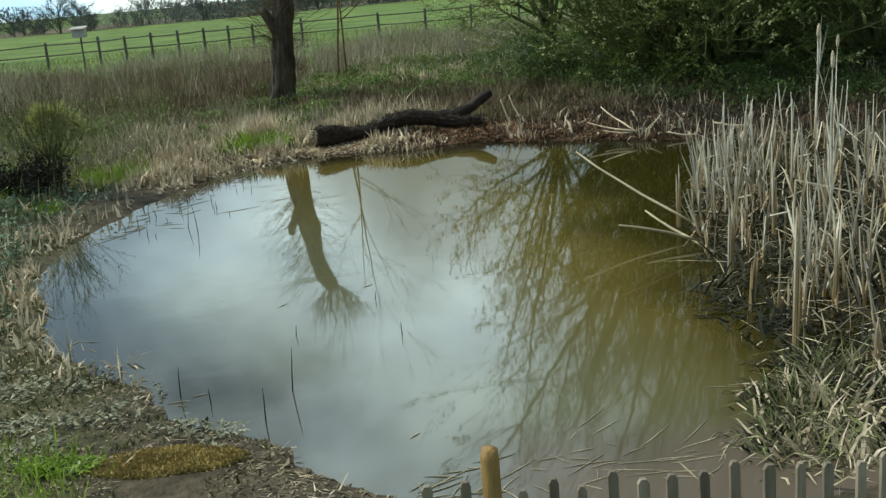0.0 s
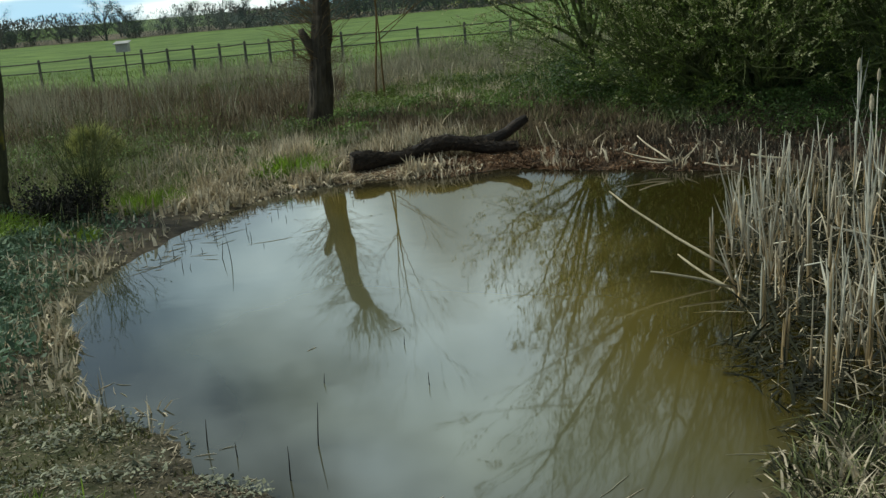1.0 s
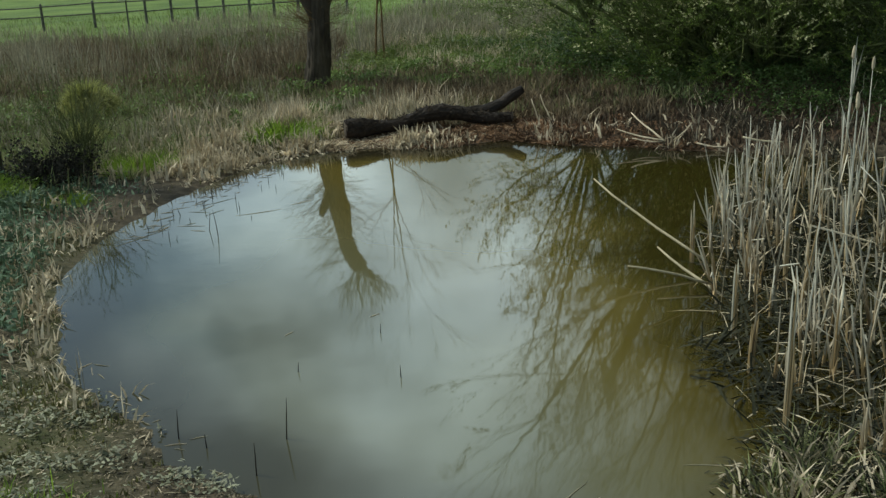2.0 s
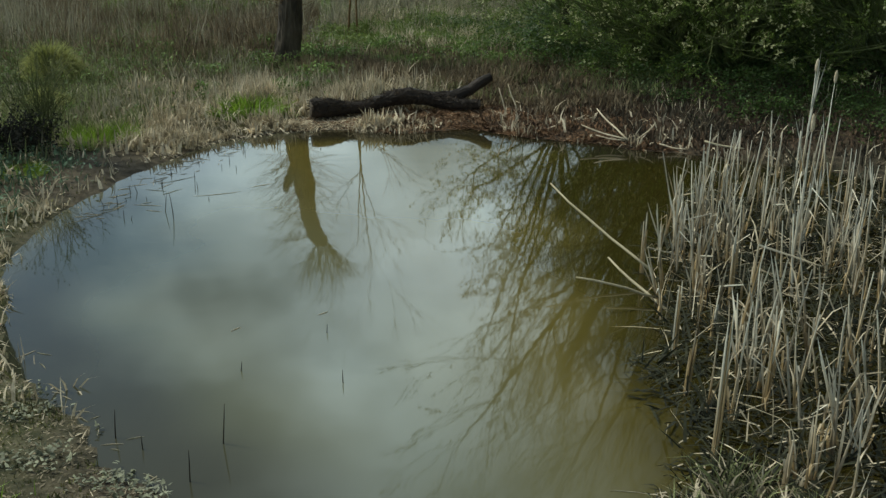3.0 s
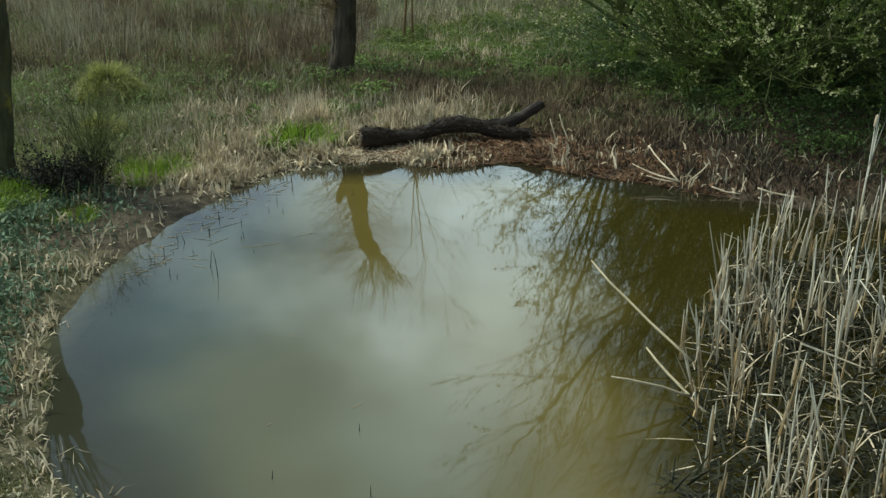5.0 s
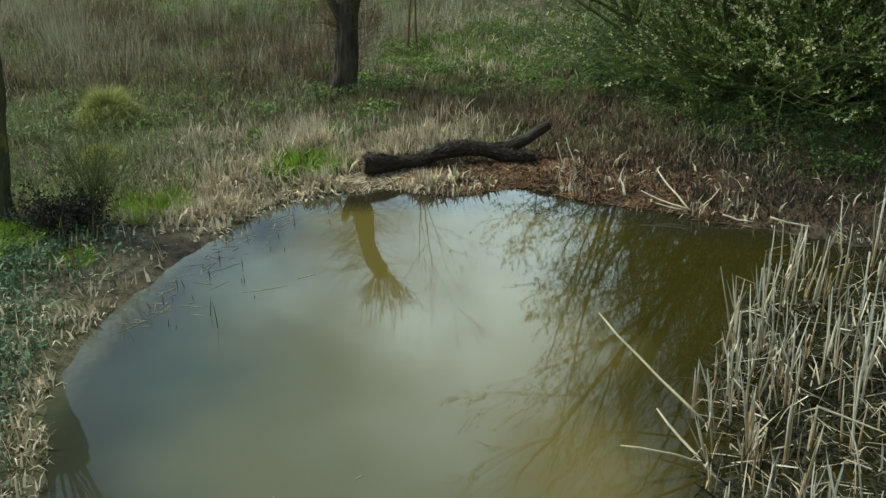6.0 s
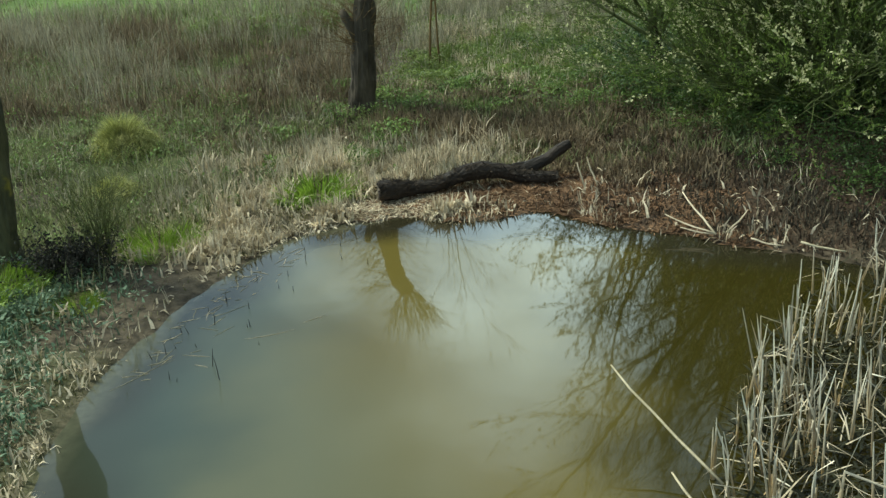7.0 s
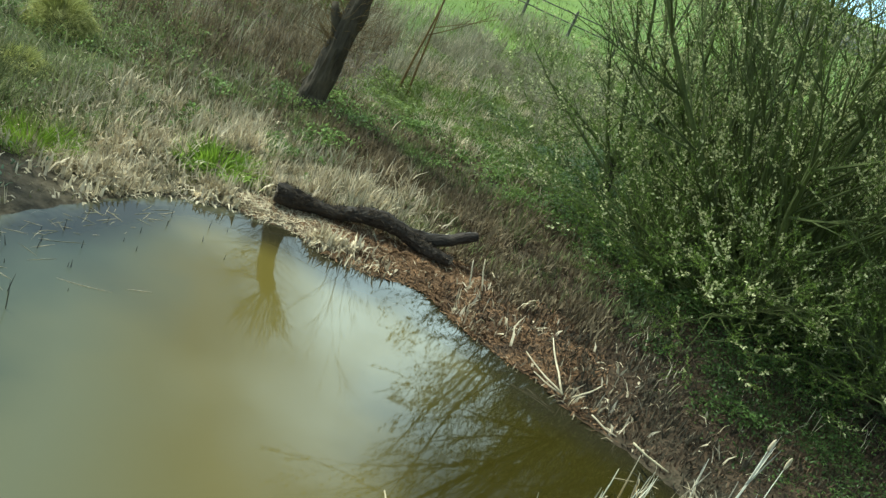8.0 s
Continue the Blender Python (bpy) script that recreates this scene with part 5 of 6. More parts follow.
def bare_tree(name, x, y, height, radius, seed, label, mat, lean=(0, 0), limbs=7, first=0.35, twig_mat=None, lumpy=0.2, limb_len=0.42, group="", category="tree"):
    r = random.Random(seed)
    ob = thing(name, x, y, gz(x, y), label, category, group)
    trunk = Tubes()
    pts = bent_path(r, (0, 0, -0.15), (lean[0], lean[1], 1), height, 10, 0.05, 0.02)
    radii = [radius * (1.2 if i == 0 else 1 - 0.8 * i / 10) for i in range(11)]
    trunk.tube(pts, radii, 12 if radius > 0.1 else 7, True, lumpy)
    part("trunk", trunk.mesh(name + "_trunk", mat, True), ob)
    limbs_b, twigs, tips = Tubes(), Tubes(), []
    for k in range(limbs):
        i = min(10, int(10 * (first + (1 - first) * (k + 1) / limbs)))
        a = k * 2.4 + r.uniform(-0.4, 0.4)
        grow(r, {2: limbs_b, 1: twigs, 0: twigs}, pts[i], (math.cos(a), math.sin(a), r.uniform(0.5, 1.3)), height * limb_len * r.uniform(0.7, 1.0), radii[i] * 0.6, 2, 0.55, 0.14, 0.03, tips, 5, (3, 5), 0.55)
    tagged(part("branchwork", limbs_b.mesh(name + "_limbs", mat), ob), kind="stuff")
    tagged(part("crown", twigs.mesh(name + "_twigs", twig_mat or M_DARKTWIG), ob, "fine bare twigs"), kind="stuff")
    return ob


def bankside_pollard():
    x, y = BANKSIDE
    ob = thing("bankside_tree", x, y, gz(x, y), "thick mossy pollard trunk with yellow lichen on the bank", "tree")
    spine = [(-0.02, 0, -0.15), (0, 0, 0.2), (0.06, 0, 0.7), (0.13, 0.02, 1.3), (0.22, 0.02, 2.0), (0.26, 0, 2.6), (0.26, 0, 3.0), (0.28, 0, 3.35), (0.3, 0, 3.6), (0.3, 0, 3.72)]
    part("trunk", rough_limb("bankside_trunk", spine, [0.27, 0.20, 0.175, 0.17, 0.175, 0.21, 0.28, 0.32, 0.27, 0.12], M_MOSSBARK, 30, (0, 1, 0), 0.16), ob)
    r = random.Random(131)
    for _ in range(22):
        a, o = r.uniform(0, 2 * math.pi), r.uniform(0.2, 0.9)
        b = Tubes()
        pts = bent_path(r, (0.16 + 0.2 * math.cos(a), 0.2 * math.sin(a), 3.45), (math.cos(a) * o, math.sin(a) * o, 1), r.uniform(1.4, 2.8), 6, 0.12, 0.03)
        b.tube(pts, [0.03, 0.025, 0.02, 0.016, 0.012, 0.008, 0.003], 5, False)
        for i in (2, 3, 4, 5):
            b.tube(bent_path(r, pts[i], (pts[i] - pts[i - 1]).normalized() + rand_unit(r) * 0.6, 0.7, 4, 0.12), [0.009, 0.007, 0.005, 0.004, 0.002], 3, False)
        part("rod", b.mesh("bankside_rod", M_DARKTWIG), ob)
    b = Tubes()
    b.tube([(-0.1, 0, 1.75), (-0.45, -0.05, 1.85), (-0.9, -0.1, 1.8)], [0.07, 0.06, 0.04], 8, True, 0.3)
    part("side_stub", b.mesh("bankside_stub", M_MOSSBARK, True), ob, "broken dark side limb")


BANKSIDE = (-5.84, 14.3)
bankside_pollard()
bare_tree("sapling", -0.75, 24.5, 5.2, 0.030, 32, "slender bare twin-stemmed sapling", M_RUSTTWIG, (0.02, 0), 7, 0.3, M_RUSTTWIG, 0.1)
bare_tree("sapling", -0.55, 24.6, 4.4, 0.028, 33, "thinner bare sapling beside its twin", M_RUSTTWIG, (0.06, 0), 5, 0.35, M_RUSTTWIG, 0.1)
bare_tree("thorn_tree", 6.4, 37.0, 5.5, 0.14, 34, "dark spreading thorn tree behind the willows", M_DARKTWIG, (0.05, 0), 10, 0.2, M_DARKTWIG, 0.2, 0.5)


def dark_shrub():
    """A low, dark, tangled bramble mound with a few dead leaves."""
    x, y = -4.85, 14.0
    ob = thing("bramble_mound", x, y, gz(x, y), "low dark tangled bramble mound on the bank", "shrub")
    r = random.Random(41)
    b, lf = Tubes(), Tubes()
    for _ in range(170):
        a = r.uniform(0, 2 * math.pi)
        pts = bent_path(r, (r.uniform(-0.18, 0.18), r.uniform(-0.15, 0.15), -0.05), (math.cos(a), math.sin(a), r.uniform(0.6, 2.2)), r.uniform(0.4, 0.85), 5, 0.25, -0.1)
        b.tube(pts, [0.006, 0.006, 0.005, 0.004, 0.003, 0.002], 3, False)
        for p in pts[1:]:
            for _ in range(5):
                w = rand_unit(r)
                d = rand_unit(r)
                lf.leaf(p + rand_unit(r) * 0.05, d, d.cross(w).normalized(), 0.05, 0.03)
    tagged(part("branchwork", b.mesh("bramble_stems", M_DARKTWIG), ob), kind="stuff")
    tagged(part("foliage", lf.mesh("bramble_leaves", M_WITHER), ob, "withered dark leaves"), kind="stuff")


def wispy_shrub(x, y):
    """A rounded bush of fine grey-green shoots with tiny leaves, thin enough to see through."""
    r = random.Random(43)
    ob = thing("wispy_shrub", x, y, gz(x, y), "thin grey-green bush of fine bare shoots behind the brambles", "shrub")
    tw, lf, tips = Tubes(), Tubes(), []
    for _ in range(34):
        a, o = r.uniform(0, 2 * math.pi), r.uniform(0.05, 0.55)
        pts = bent_path(r, (r.uniform(-0.15, 0.15), r.uniform(-0.15, 0.15), -0.05), (math.cos(a) * o, math.sin(a) * o, 1), r.uniform(0.8, 1.35), 6, 0.10, 0.01)
        tw.tube(pts, [0.009, 0.008, 0.007, 0.006, 0.005, 0.004, 0.002], 4, False)
        for i in range(2, 7):
            grow(r, {1: tw, 0: tw}, pts[i], ((pts[i] - pts[i - 1]).normalized() + rand_unit(r) * 0.6).normalized(), r.uniform(0.22, 0.42), 0.004, 1, 0.5, 0.12, 0.02, tips, 3, (2, 3), 0.7)
    for t in tips:
        for p in t:
            if r.random() < 0.6:
                d = rand_unit(r)
                lf.leaf(p, d, d.cross(rand_unit(r)).normalized(), r.uniform(0.02, 0.045), r.uniform(0.012, 0.022))
    tagged(part("branchwork", tw.mesh("wispy_shoots", M_TWIG), ob), kind="stuff")
    tagged(part("foliage", lf.mesh("wispy_leaves", M_MOSSBANK), ob, "tiny dull olive leaves"), kind="stuff")


dark_shrub()
wispy_shrub(-4.55, 14.35)


# ---------------------------------------------------------------- reeds
def reed(seed, height, head=False):
    """One dead reed: a stiff stem snapped at the top, with dry blades wrapped and hanging."""
    r = random.Random(seed)
    ob = new("cattail_reed")
    stem = Tubes()
    pts = bent_path(r, (0, 0, -0.08), (r.uniform(-0.06, 0.06), r.uniform(-0.06, 0.06), 1), height, 6, 0.035)
    if r.random() < 0.25:
        a = r.uniform(0, 2 * math.pi)
        k = r.choice((3, 4, 4))
        d = Vector((math.cos(a), math.sin(a), r.uniform(-0.7, 0.6))).normalized()
        for i in range(k + 1, 7):
            pts[i] = pts[k] + d * (i - k) * height / 6
    w = r.uniform(0.009, 0.018)
    stem.tube(pts, [w, w * 0.95, w * 0.85, w * 0.7, w * 0.55, w * 0.45, w * 0.25], 5, True)
    part("stem", stem.mesh("reed_stem", M_REED), ob)
    for k in range(r.randint(3, 5)):
        i = r.randint(0, 4)
        a = r.uniform(0, 2 * math.pi)
        out = Vector((math.cos(a), math.sin(a), 0))
        w = Vector((-out.y, out.x, 0))
        L = height * r.uniform(0.3, 0.6)
        p = pts[i]
        up = r.uniform(0.6, 1.1)
        kink = r.random() < 0.4
        mid = p + Vector((0, 0, L * 0.6 * up)) + out * L * 0.14
        tip = mid + (out * L * 0.35 + Vector((0, 0, -L * 0.25)) if kink else out * L * 0.12 + Vector((0, 0, L * 0.4)))
        v = [p - w * 0.009, p + w * 0.009, mid + w * 0.008 + out * 0.004, mid - w * 0.008, tip]
        part("leaf_blade", mesh_from("reed_blade", v, [(0, 1, 2, 3), (3, 2, 4)], M_REED), ob)
    if head:
        h = Tubes()
        q = pts[-1]
        h.tube([q, q + Vector((0, 0, 0.03)), q + Vector((0.004, 0, 0.09)), q + Vector((0.004, 0, 0.14)), q + Vector((0.006, 0, 0.17))], [0.007, 0.018, 0.022, 0.016, 0.004], 8, True, 0.4)
        part("seed_head", h.mesh("reed_head", M_STRAW, True), ob, "fluffy pale seed head")
    return ob


def in_reeds(x, y):
    """How thick the reeds stand over the plan."""
    edge = np.interp(y, [4.6, 5.4, 6.5, 8.0, 9.5, 11.0, 12.3, 13.4], [3.0, 2.55, 2.45, 2.55, 2.85, 3.4, 4.1, 4.7])
    return ramp(x - edge, -0.05, 0.35) * (y > 4.6) * (y < 13.6) * (1 - 0.85 * ramp(y, 11.2, 12.6))


REED_LABEL = "dead straw-coloured cattail reed standing in the water"


def build_reeds():
    r = random.Random(77)
    kinds = [reed(200 + i, h) for i, h in enumerate((0.35, 0.5, 0.6, 0.7, 0.8, 0.9, 1.0, 0.45, 0.65, 0.85, 0.4, 0.75, 0.55, 0.95, 0.62, 0.72))]
    for k in kinds:
        tagged(k, REED_LABEL, "reed", "cattail reeds")
    spots, tries = [], 0
    while len(spots) < 215 and tries < 20000:
        tries += 1
        x, y = r.uniform(2.3, 5.4), r.uniform(5.0, 13.4)
        if r.random() > float(in_reeds(x, y)) or r.random() > 1.25 - 0.25 * (x - 2.4):
            continue
        if patches(x, y, 0.6, 30) < 0.42:
            continue
        spots.append((x, y))
    for i, (x, y) in enumerate(spots):
        k = kinds[i % len(kinds)]
        tilt = r.gauss(0, 5), r.gauss(0, 5)
        m = pose(x, y, 0.0, tilt[0], tilt[1], r.uniform(0, 360))
        if i < len(kinds):
            k.matrix_basis = m
        else:
            copy_thing(k, m)
    tall = [(5.56, 12.6, 1.45, True), (4.18, 9.18, 1.42, True), (4.28, 9.3, 1.25, False), (5.75, 12.5, 1.3, True), (4.0, 9.6, 1.2, False), (3.6, 8.6, 1.1, False), (4.6, 10.4, 1.2, False)]
    for i, (x, y, h, head) in enumerate(tall):
        k = reed(300 + i, h, head)
        k.matrix_basis = pose(x, y, 0, r.gauss(0, 2), r.gauss(0, 2), r.uniform(0, 360))
        tagged(k, "tall dead cattail with a fluffy pale seed head" if head else "tall dead cattail reed above its neighbours", "reed", "cattail reeds")
    # the deeper reed bed
    b = Tubes()
    n = 0
    while n < 300:
        x, y = r.uniform(3.0, 8.2), r.uniform(4.8, 13.2)
        if r.random() > float(in_reeds(x, y)) * (0.35 + 0.65 * float(ramp(x, 3.4, 5.2))) or patches(x, y, 0.5, 31) < 0.22:
            continue
        n += 1
        z = max(gz(x, y), -0.05)
        h = r.uniform(0.4, 1.0)
        pts = bent_path(r, (x, y, z - 0.05), (r.gauss(0, 0.09), r.gauss(0, 0.09), 1), h, 3, 0.04)
        b.tube(pts, [0.014, 0.012, 0.008, 0.004], 4, False)
    tagged(new("reed_bed", b.mesh("reed_bed", M_REED_MASS)), "dense bed of dead cattail stems in shallow water", "reeds", kind="stuff")
    # broken blades hanging between the stems
    x, y, d, q = scatter(950, 2.2, 8.0, 4.6, 13.5, lambda x, y, d: in_reeds(x, y) * (0.3 + 0.8 * patches(x, y, 0.5, 32)), 81)
    m = len(x)
    P = np.stack([x, y, q.uniform(0, 0.35, m) ** 1.3], 1)
    me = blade_mesh("reed_blades", P, q.uniform(0.15, 0.5, m), q.uniform(0.008, 0.02, m), q.uniform(0, 6.28, m), np.abs(q.normal(0.5, 0.45, m)), M_STRAW, 1.8, 5)
    tagged(new("reed_blades", me), "dry curled reed blades hanging between the stems", "reeds", kind="stuff")
    # rotting litter whose near-black colour also stands for shade between the reeds
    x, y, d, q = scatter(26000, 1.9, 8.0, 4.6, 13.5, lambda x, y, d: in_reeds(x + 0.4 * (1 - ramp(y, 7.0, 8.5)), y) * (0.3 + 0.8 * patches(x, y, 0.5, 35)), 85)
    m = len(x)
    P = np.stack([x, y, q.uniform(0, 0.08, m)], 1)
    me = blade_mesh("rotting_reed", P, q.uniform(0.1, 0.35, m), q.uniform(0.012, 0.03, m), q.uniform(0, 6.28, m), np.abs(q.normal(1.3, 0.3, m)), M_ROT_DARK, 1.1, 7)
    tagged(new("rotting_reed", me), "rotting reed litter in the shallows, darkened as shade between stems", "reeds", kind="stuff")
    # fallen stalks on the water
    x, y, d, q = scatter(3800, 1.9, 8.0, 4.2, 13.5, lambda x, y, d: np.maximum(in_reeds(x + 0.35 * (1 - ramp(y, 7.0, 8.5)) - 0.05, y) * (0.4 + 0.8 * patches(x, y, 0.7, 33)), 0), 83)
    m = len(x)
    P = np.stack([x, y, q.uniform(0.005, 0.12, m)], 1)
    me = blade_mesh("reed_litter", P, 0.08 + 0.42 * q.random(m) ** 2, q.uniform(0.009, 0.021, m), q.uniform(0, 6.28, m), q.normal(1.5, 0.14, m), M_STRAW, 1.06, 6)
    tagged(new("reed_litter", me), "fallen bleached reed stalks lying crosswise on the water", "reeds", kind="stuff")


build_reeds()


def loose_stalk(a, b, radius, label, mat=None, name="broken_reed_stalk", sag=0.02, seed=0):
    a, b = Vector(a), Vector(b)
    t = Tubes()
    r = random.Random(seed)
    mid = [a.lerp(b, k / 5) + Vector((r.uniform(-1, 1) * 0.01, r.uniform(-1, 1) * 0.01, -sag * math.sin(math.pi * k / 5))) - a for k in range(6)]
    t.tube(mid, [radius, radius, radius * 0.95, radius * 0.9, radius * 0.8, radius * 0.55], 6)
    ob = new(name, t.mesh(name, mat or M_STALK, True))
    ob.location = a
    return tagged(ob, label, "stalk")


loose_stalk((2.80, 8.97, 0.10), (1.97, 10.03, 0.67), 0.013, "long pale broken stalk leaning out over the water", sag=0.03, seed=1)
loose_stalk((2.72, 8.36, 0.06), (1.96, 8.28, 0.31), 0.013, "thin pale broken stalk leaning out over the water", sag=-0.02, seed=2)
loose_stalk((2.80, 8.18, -0.02), (2.36, 8.95, 0.25), 0.014, "short pale broken stalk among the reeds", sag=0.01, seed=3)
loose_stalk((4.62, 13.68, 0.26), (5.10, 13.46, 0.2), 0.016, "pale stalk caught across the reeds", seed=4)


def cattail_stump(x, y, height, lean, seed):
    """A broken cattail foot: several stiff sheaths round one core, torn off at uneven heights."""
    r = random.Random(seed)
    ob = thing("cattail_stump", x, y, 0.0, "thick golden broken cattail stump in the water", "reed", "cattail stumps")
    for k in range(6):
        a, t = k * 1.05 + r.uniform(-0.3, 0.3), Tubes()
        o = 0.0 if k == 0 else 0.012
        h = height * (1.0 if k == 0 else r.uniform(0.45, 0.97))
        foot = Vector((math.cos(a) * o, math.sin(a) * o, -0.08))
        top = Vector((lean[0] * h + math.cos(a) * o * r.uniform(0.6, 2.2), lean[1] * h + math.sin(a) * o * r.uniform(0.6, 2.2), h))
        t.tube([foot, foot.lerp(top, 0.5) + rand_unit(r) * 0.004, foot.lerp(top, 0.85) + rand_unit(r) * 0.004, top], [0.010, 0.009, 0.007, 0.002], 5)
        part("sheath", t.mesh("stump_sheath", M_GOLD if k % 3 else M_REED), ob)


for k, (x, y, h, lx, ly) in enumerate(((2.57, 7.32, 0.62, 0.05, 0.0), (2.44, 5.8, 0.98, 0.06, 0.04), (2.97, 6.4, 0.75, 0.08, 0.04), (2.49, 6.66, 0.5, 0.1, 0.05), (3.21, 7.7, 0.8, 0.22, 0.08), (3.31, 8.3, 0.75, 0.02, 0.0), (2.75, 9.2, 0.6, 0.03, 0.0))):
    cattail_stump(x, y, h, (lx, ly), 500 + k)
# a bleached fork of twigs on the far bank
for a, b, w in (((3.72, 14.35, 0.14), (3.42, 15.25, 0.42), 0.014), ((3.72, 14.35, 0.14), (3.12, 14.85, 0.26), 0.012), ((3.68, 14.42, 0.12), (3.3, 14.6, 0.16), 0.010),
                ((3.85, 14.4, 0.12), (4.2, 14.75, 0.30), 0.012), ((4.15, 14.25, 0.10), (4.5, 14.05, 0.06), 0.012), ((2.15, 16.3, 0.2), (2.05, 16.4, 0.55), 0.012), ((2.35, 16.3, 0.2), (2.2, 16.5, 0.6), 0.012)):
    loose_stalk(a, b, w, "bleached dead twig on the brown bank", M_STRAW, "bleached_twig", seed=int(w * 1e4) + int(a[0] * 100))


# ---------------------------------------------------------------- shoots and straw in the water
def water_shoots():
    r = random.Random(91)
    spots = [(-0.70, 6.1, 0.30, 0.02), (-0.83, 5.64, 0.22, 0.0), (0.04, 6.96, 0.10, 0.05), (-0.15, 7.9, 0.08, 0.0), (-1.42, 6.2, 0.20, 0.02), (-1.2, 6.05, 0.10, 0), (-0.75, 7.2, 0.08, 0.01),
             (-2.08, 11.2, 0.32, 0.0), (-2.25, 11.5, 0.22, 0.02)]
    for _ in range(28):
        y = r.uniform(10.8, 15.2)
        spots.append((float(np.interp(y, [10.5, 12.4, 13.8, 15.2], [-3.2, -2.9, -2.4, -1.6])) + abs(r.gauss(0.25, 0.4)), y, r.uniform(0.04, 0.13), r.gauss(0, 0.06)))
    for x, y, h, tilt in spots:
        t = Tubes()
        t.tube(bent_path(r, (0, 0, -0.1), (tilt + r.uniform(-0.08, 0.08), tilt, 1), h + 0.1, 4, 0.06), [0.0055, 0.0055, 0.005, 0.004, 0.0015], 4)
        ob = new("water_shoot", t.mesh("water_shoot", M_DARKTWIG))
        ob.location = (x, y, 0)
        tagged(ob, "thin dark shoot standing in the water", "water plant", "water shoots")


water_shoots()


def floating_straw():
    r = random.Random(95)
    spots = []
    for _ in range(80):
        spots.append((r.uniform(0.0, 2.4), 4.4 + abs(r.gauss(0, 0.3)), r.gauss(10, 40), r.uniform(0.06, 0.38)))
    for _ in range(70):
        y = r.uniform(11.2, 14.8)
        spots.append((float(np.interp(y, [8.4, 10.5, 12.4, 13.8, 15.2], [-2.8, -3.3, -3.0, -2.6, -1.9])) + abs(r.gauss(0, 0.26)), y, r.gauss(35, 45), r.uniform(0.07, 0.34)))
    for _ in range(16):
        y = r.uniform(5.6, 7.6)
        spots.append((float(np.interp(y, [5.6, 6.5, 7.5], [-1.05, -1.75, -2.5])) + abs(r.gauss(0, 0.09)), y, r.uniform(0, 180), r.uniform(0.05, 0.2)))
    spots += [(-2.95, 11.35, 48, 0.85), (-2.5, 11.75, -12, 0.35), (-2.35, 12.9, 38, 0.5), (1.2, 4.62, 4, 0.42), (-1.75, 12.2, 15, 0.6), (-1.3, 12.6, 40, 0.3), (-0.2, 8.3, 30, 0.12), (-0.9, 8.0, 50, 0.12)]
    for x, y, a, ln in spots:
        t = Tubes()
        t.tube([Vector((q.x, q.y, 0.003)) for q in bent_path(r, (-ln / 2, 0, 0.003), (1, 0, 0), ln, 5, 0.16)], [0.001, 0.0022, 0.003, 0.003, 0.0022, 0.001], 4)
        ob = new("floating_straw", t.mesh("floating_straw", M_STRAW if r.random() < 0.5 else M_GREY))
        ob.matrix_basis = pose(x, y, 0.0, 0, 0, a)
        tagged(ob, "pale dry straw floating on the pond", "straw", "floating straw")


floating_straw()
tuft("bleached_sedge_sprig", -1.80, 6.5, "two bleached folded sedge blades at the muddy shore", 5, 0.04, (0.12, 0.2), (0.018, 0.026), 1.2, M_STRAW, 98, 0.0)
tuft("bleached_sedge_sprig", -1.95, 6.95, "few bleached folded sedge blades in the shallows", 7, 0.05, (0.14, 0.24), (0.018, 0.026), 1.4, M_STRAW, 97, 0.0)


# ---------------------------------------------------------------- near fence of short pales
def pale_fence():
    y = 2.3
    fence = thing("pale_fence", 0.19, y, gz(0.19, y), "weathered fence of thin split pales before the water", "fence")
    base = gz(0.19, y)
    r = random.Random(15)
    b = Tubes()
    b.tube([(0, 0, -0.3), (0, 0, 0.4), (0.004, 0, 1.255 - base), (0.006, 0, 1.28 - base)], [0.026, 0.025, 0.0245, 0.021], 12, True, 0.08)
    part("post", b.mesh("pale_fence_post", M_POST, True), fence, "round yellow-brown fence post")
    for k in range(-9, 15):
        if k == 0:
            continue
        x = k * 0.078 + r.uniform(-0.008, 0.008)
        h = 1.176 - base - 0.03 * x + r.uniform(-0.022, 0.022)
        w, t = r.uniform(0.011, 0.015), 0.007
        lean = r.uniform(-0.012, 0.012)
        v = [(x - w, -t, -0.3), (x + w, -t, -0.3), (x + w, t, -0.3), (x - w, t, -0.3)]
        v += [(x - w + lean, -t, h - 0.012), (x + w + lean, -t, h - 0.012), (x + w + lean, t, h - 0.012), (x - w + lean, t, h - 0.012)]
        v += [(x - w * 0.5 + lean, -t, h), (x + w * 0.5 + lean, -t, h), (x + w * 0.5 + lean, t, h), (x - w * 0.5 + lean, t, h)]
        f = [(0, 1, 5, 4), (1, 2, 6, 5), (2, 3, 7, 6), (3, 0, 4, 7), (4, 5, 9, 8), (5, 6, 10, 9), (6, 7, 11, 10), (7, 4, 8, 11), (8, 9, 10, 11)]
        part("pale", mesh_from("fence_pale", v, f, M_PALE), fence)
    for z in (0.25, 0.6):
        b = Tubes()
        b.tube([(-0.75, 0.010, z), (0, 0.012, z - 0.01), (1.15, 0.010, z)], [0.003] * 3, 5)
        part("wire", b.mesh("fence_wire", M_PALE), fence, "twisted grey wire")


pale_fence()


# ---------------------------------------------------------------- paddock fence
def board(name, a, b, h, mat):
    """A squared rail between two points with worn corners."""
    a, b = Vector(a), Vector(b)
    t = Tubes()
    t.tube([a, a.lerp(b, 0.5) + Vector((0, 0, -0.012)), b], [h / 2] * 3, 6)
    return t.mesh(name, mat)


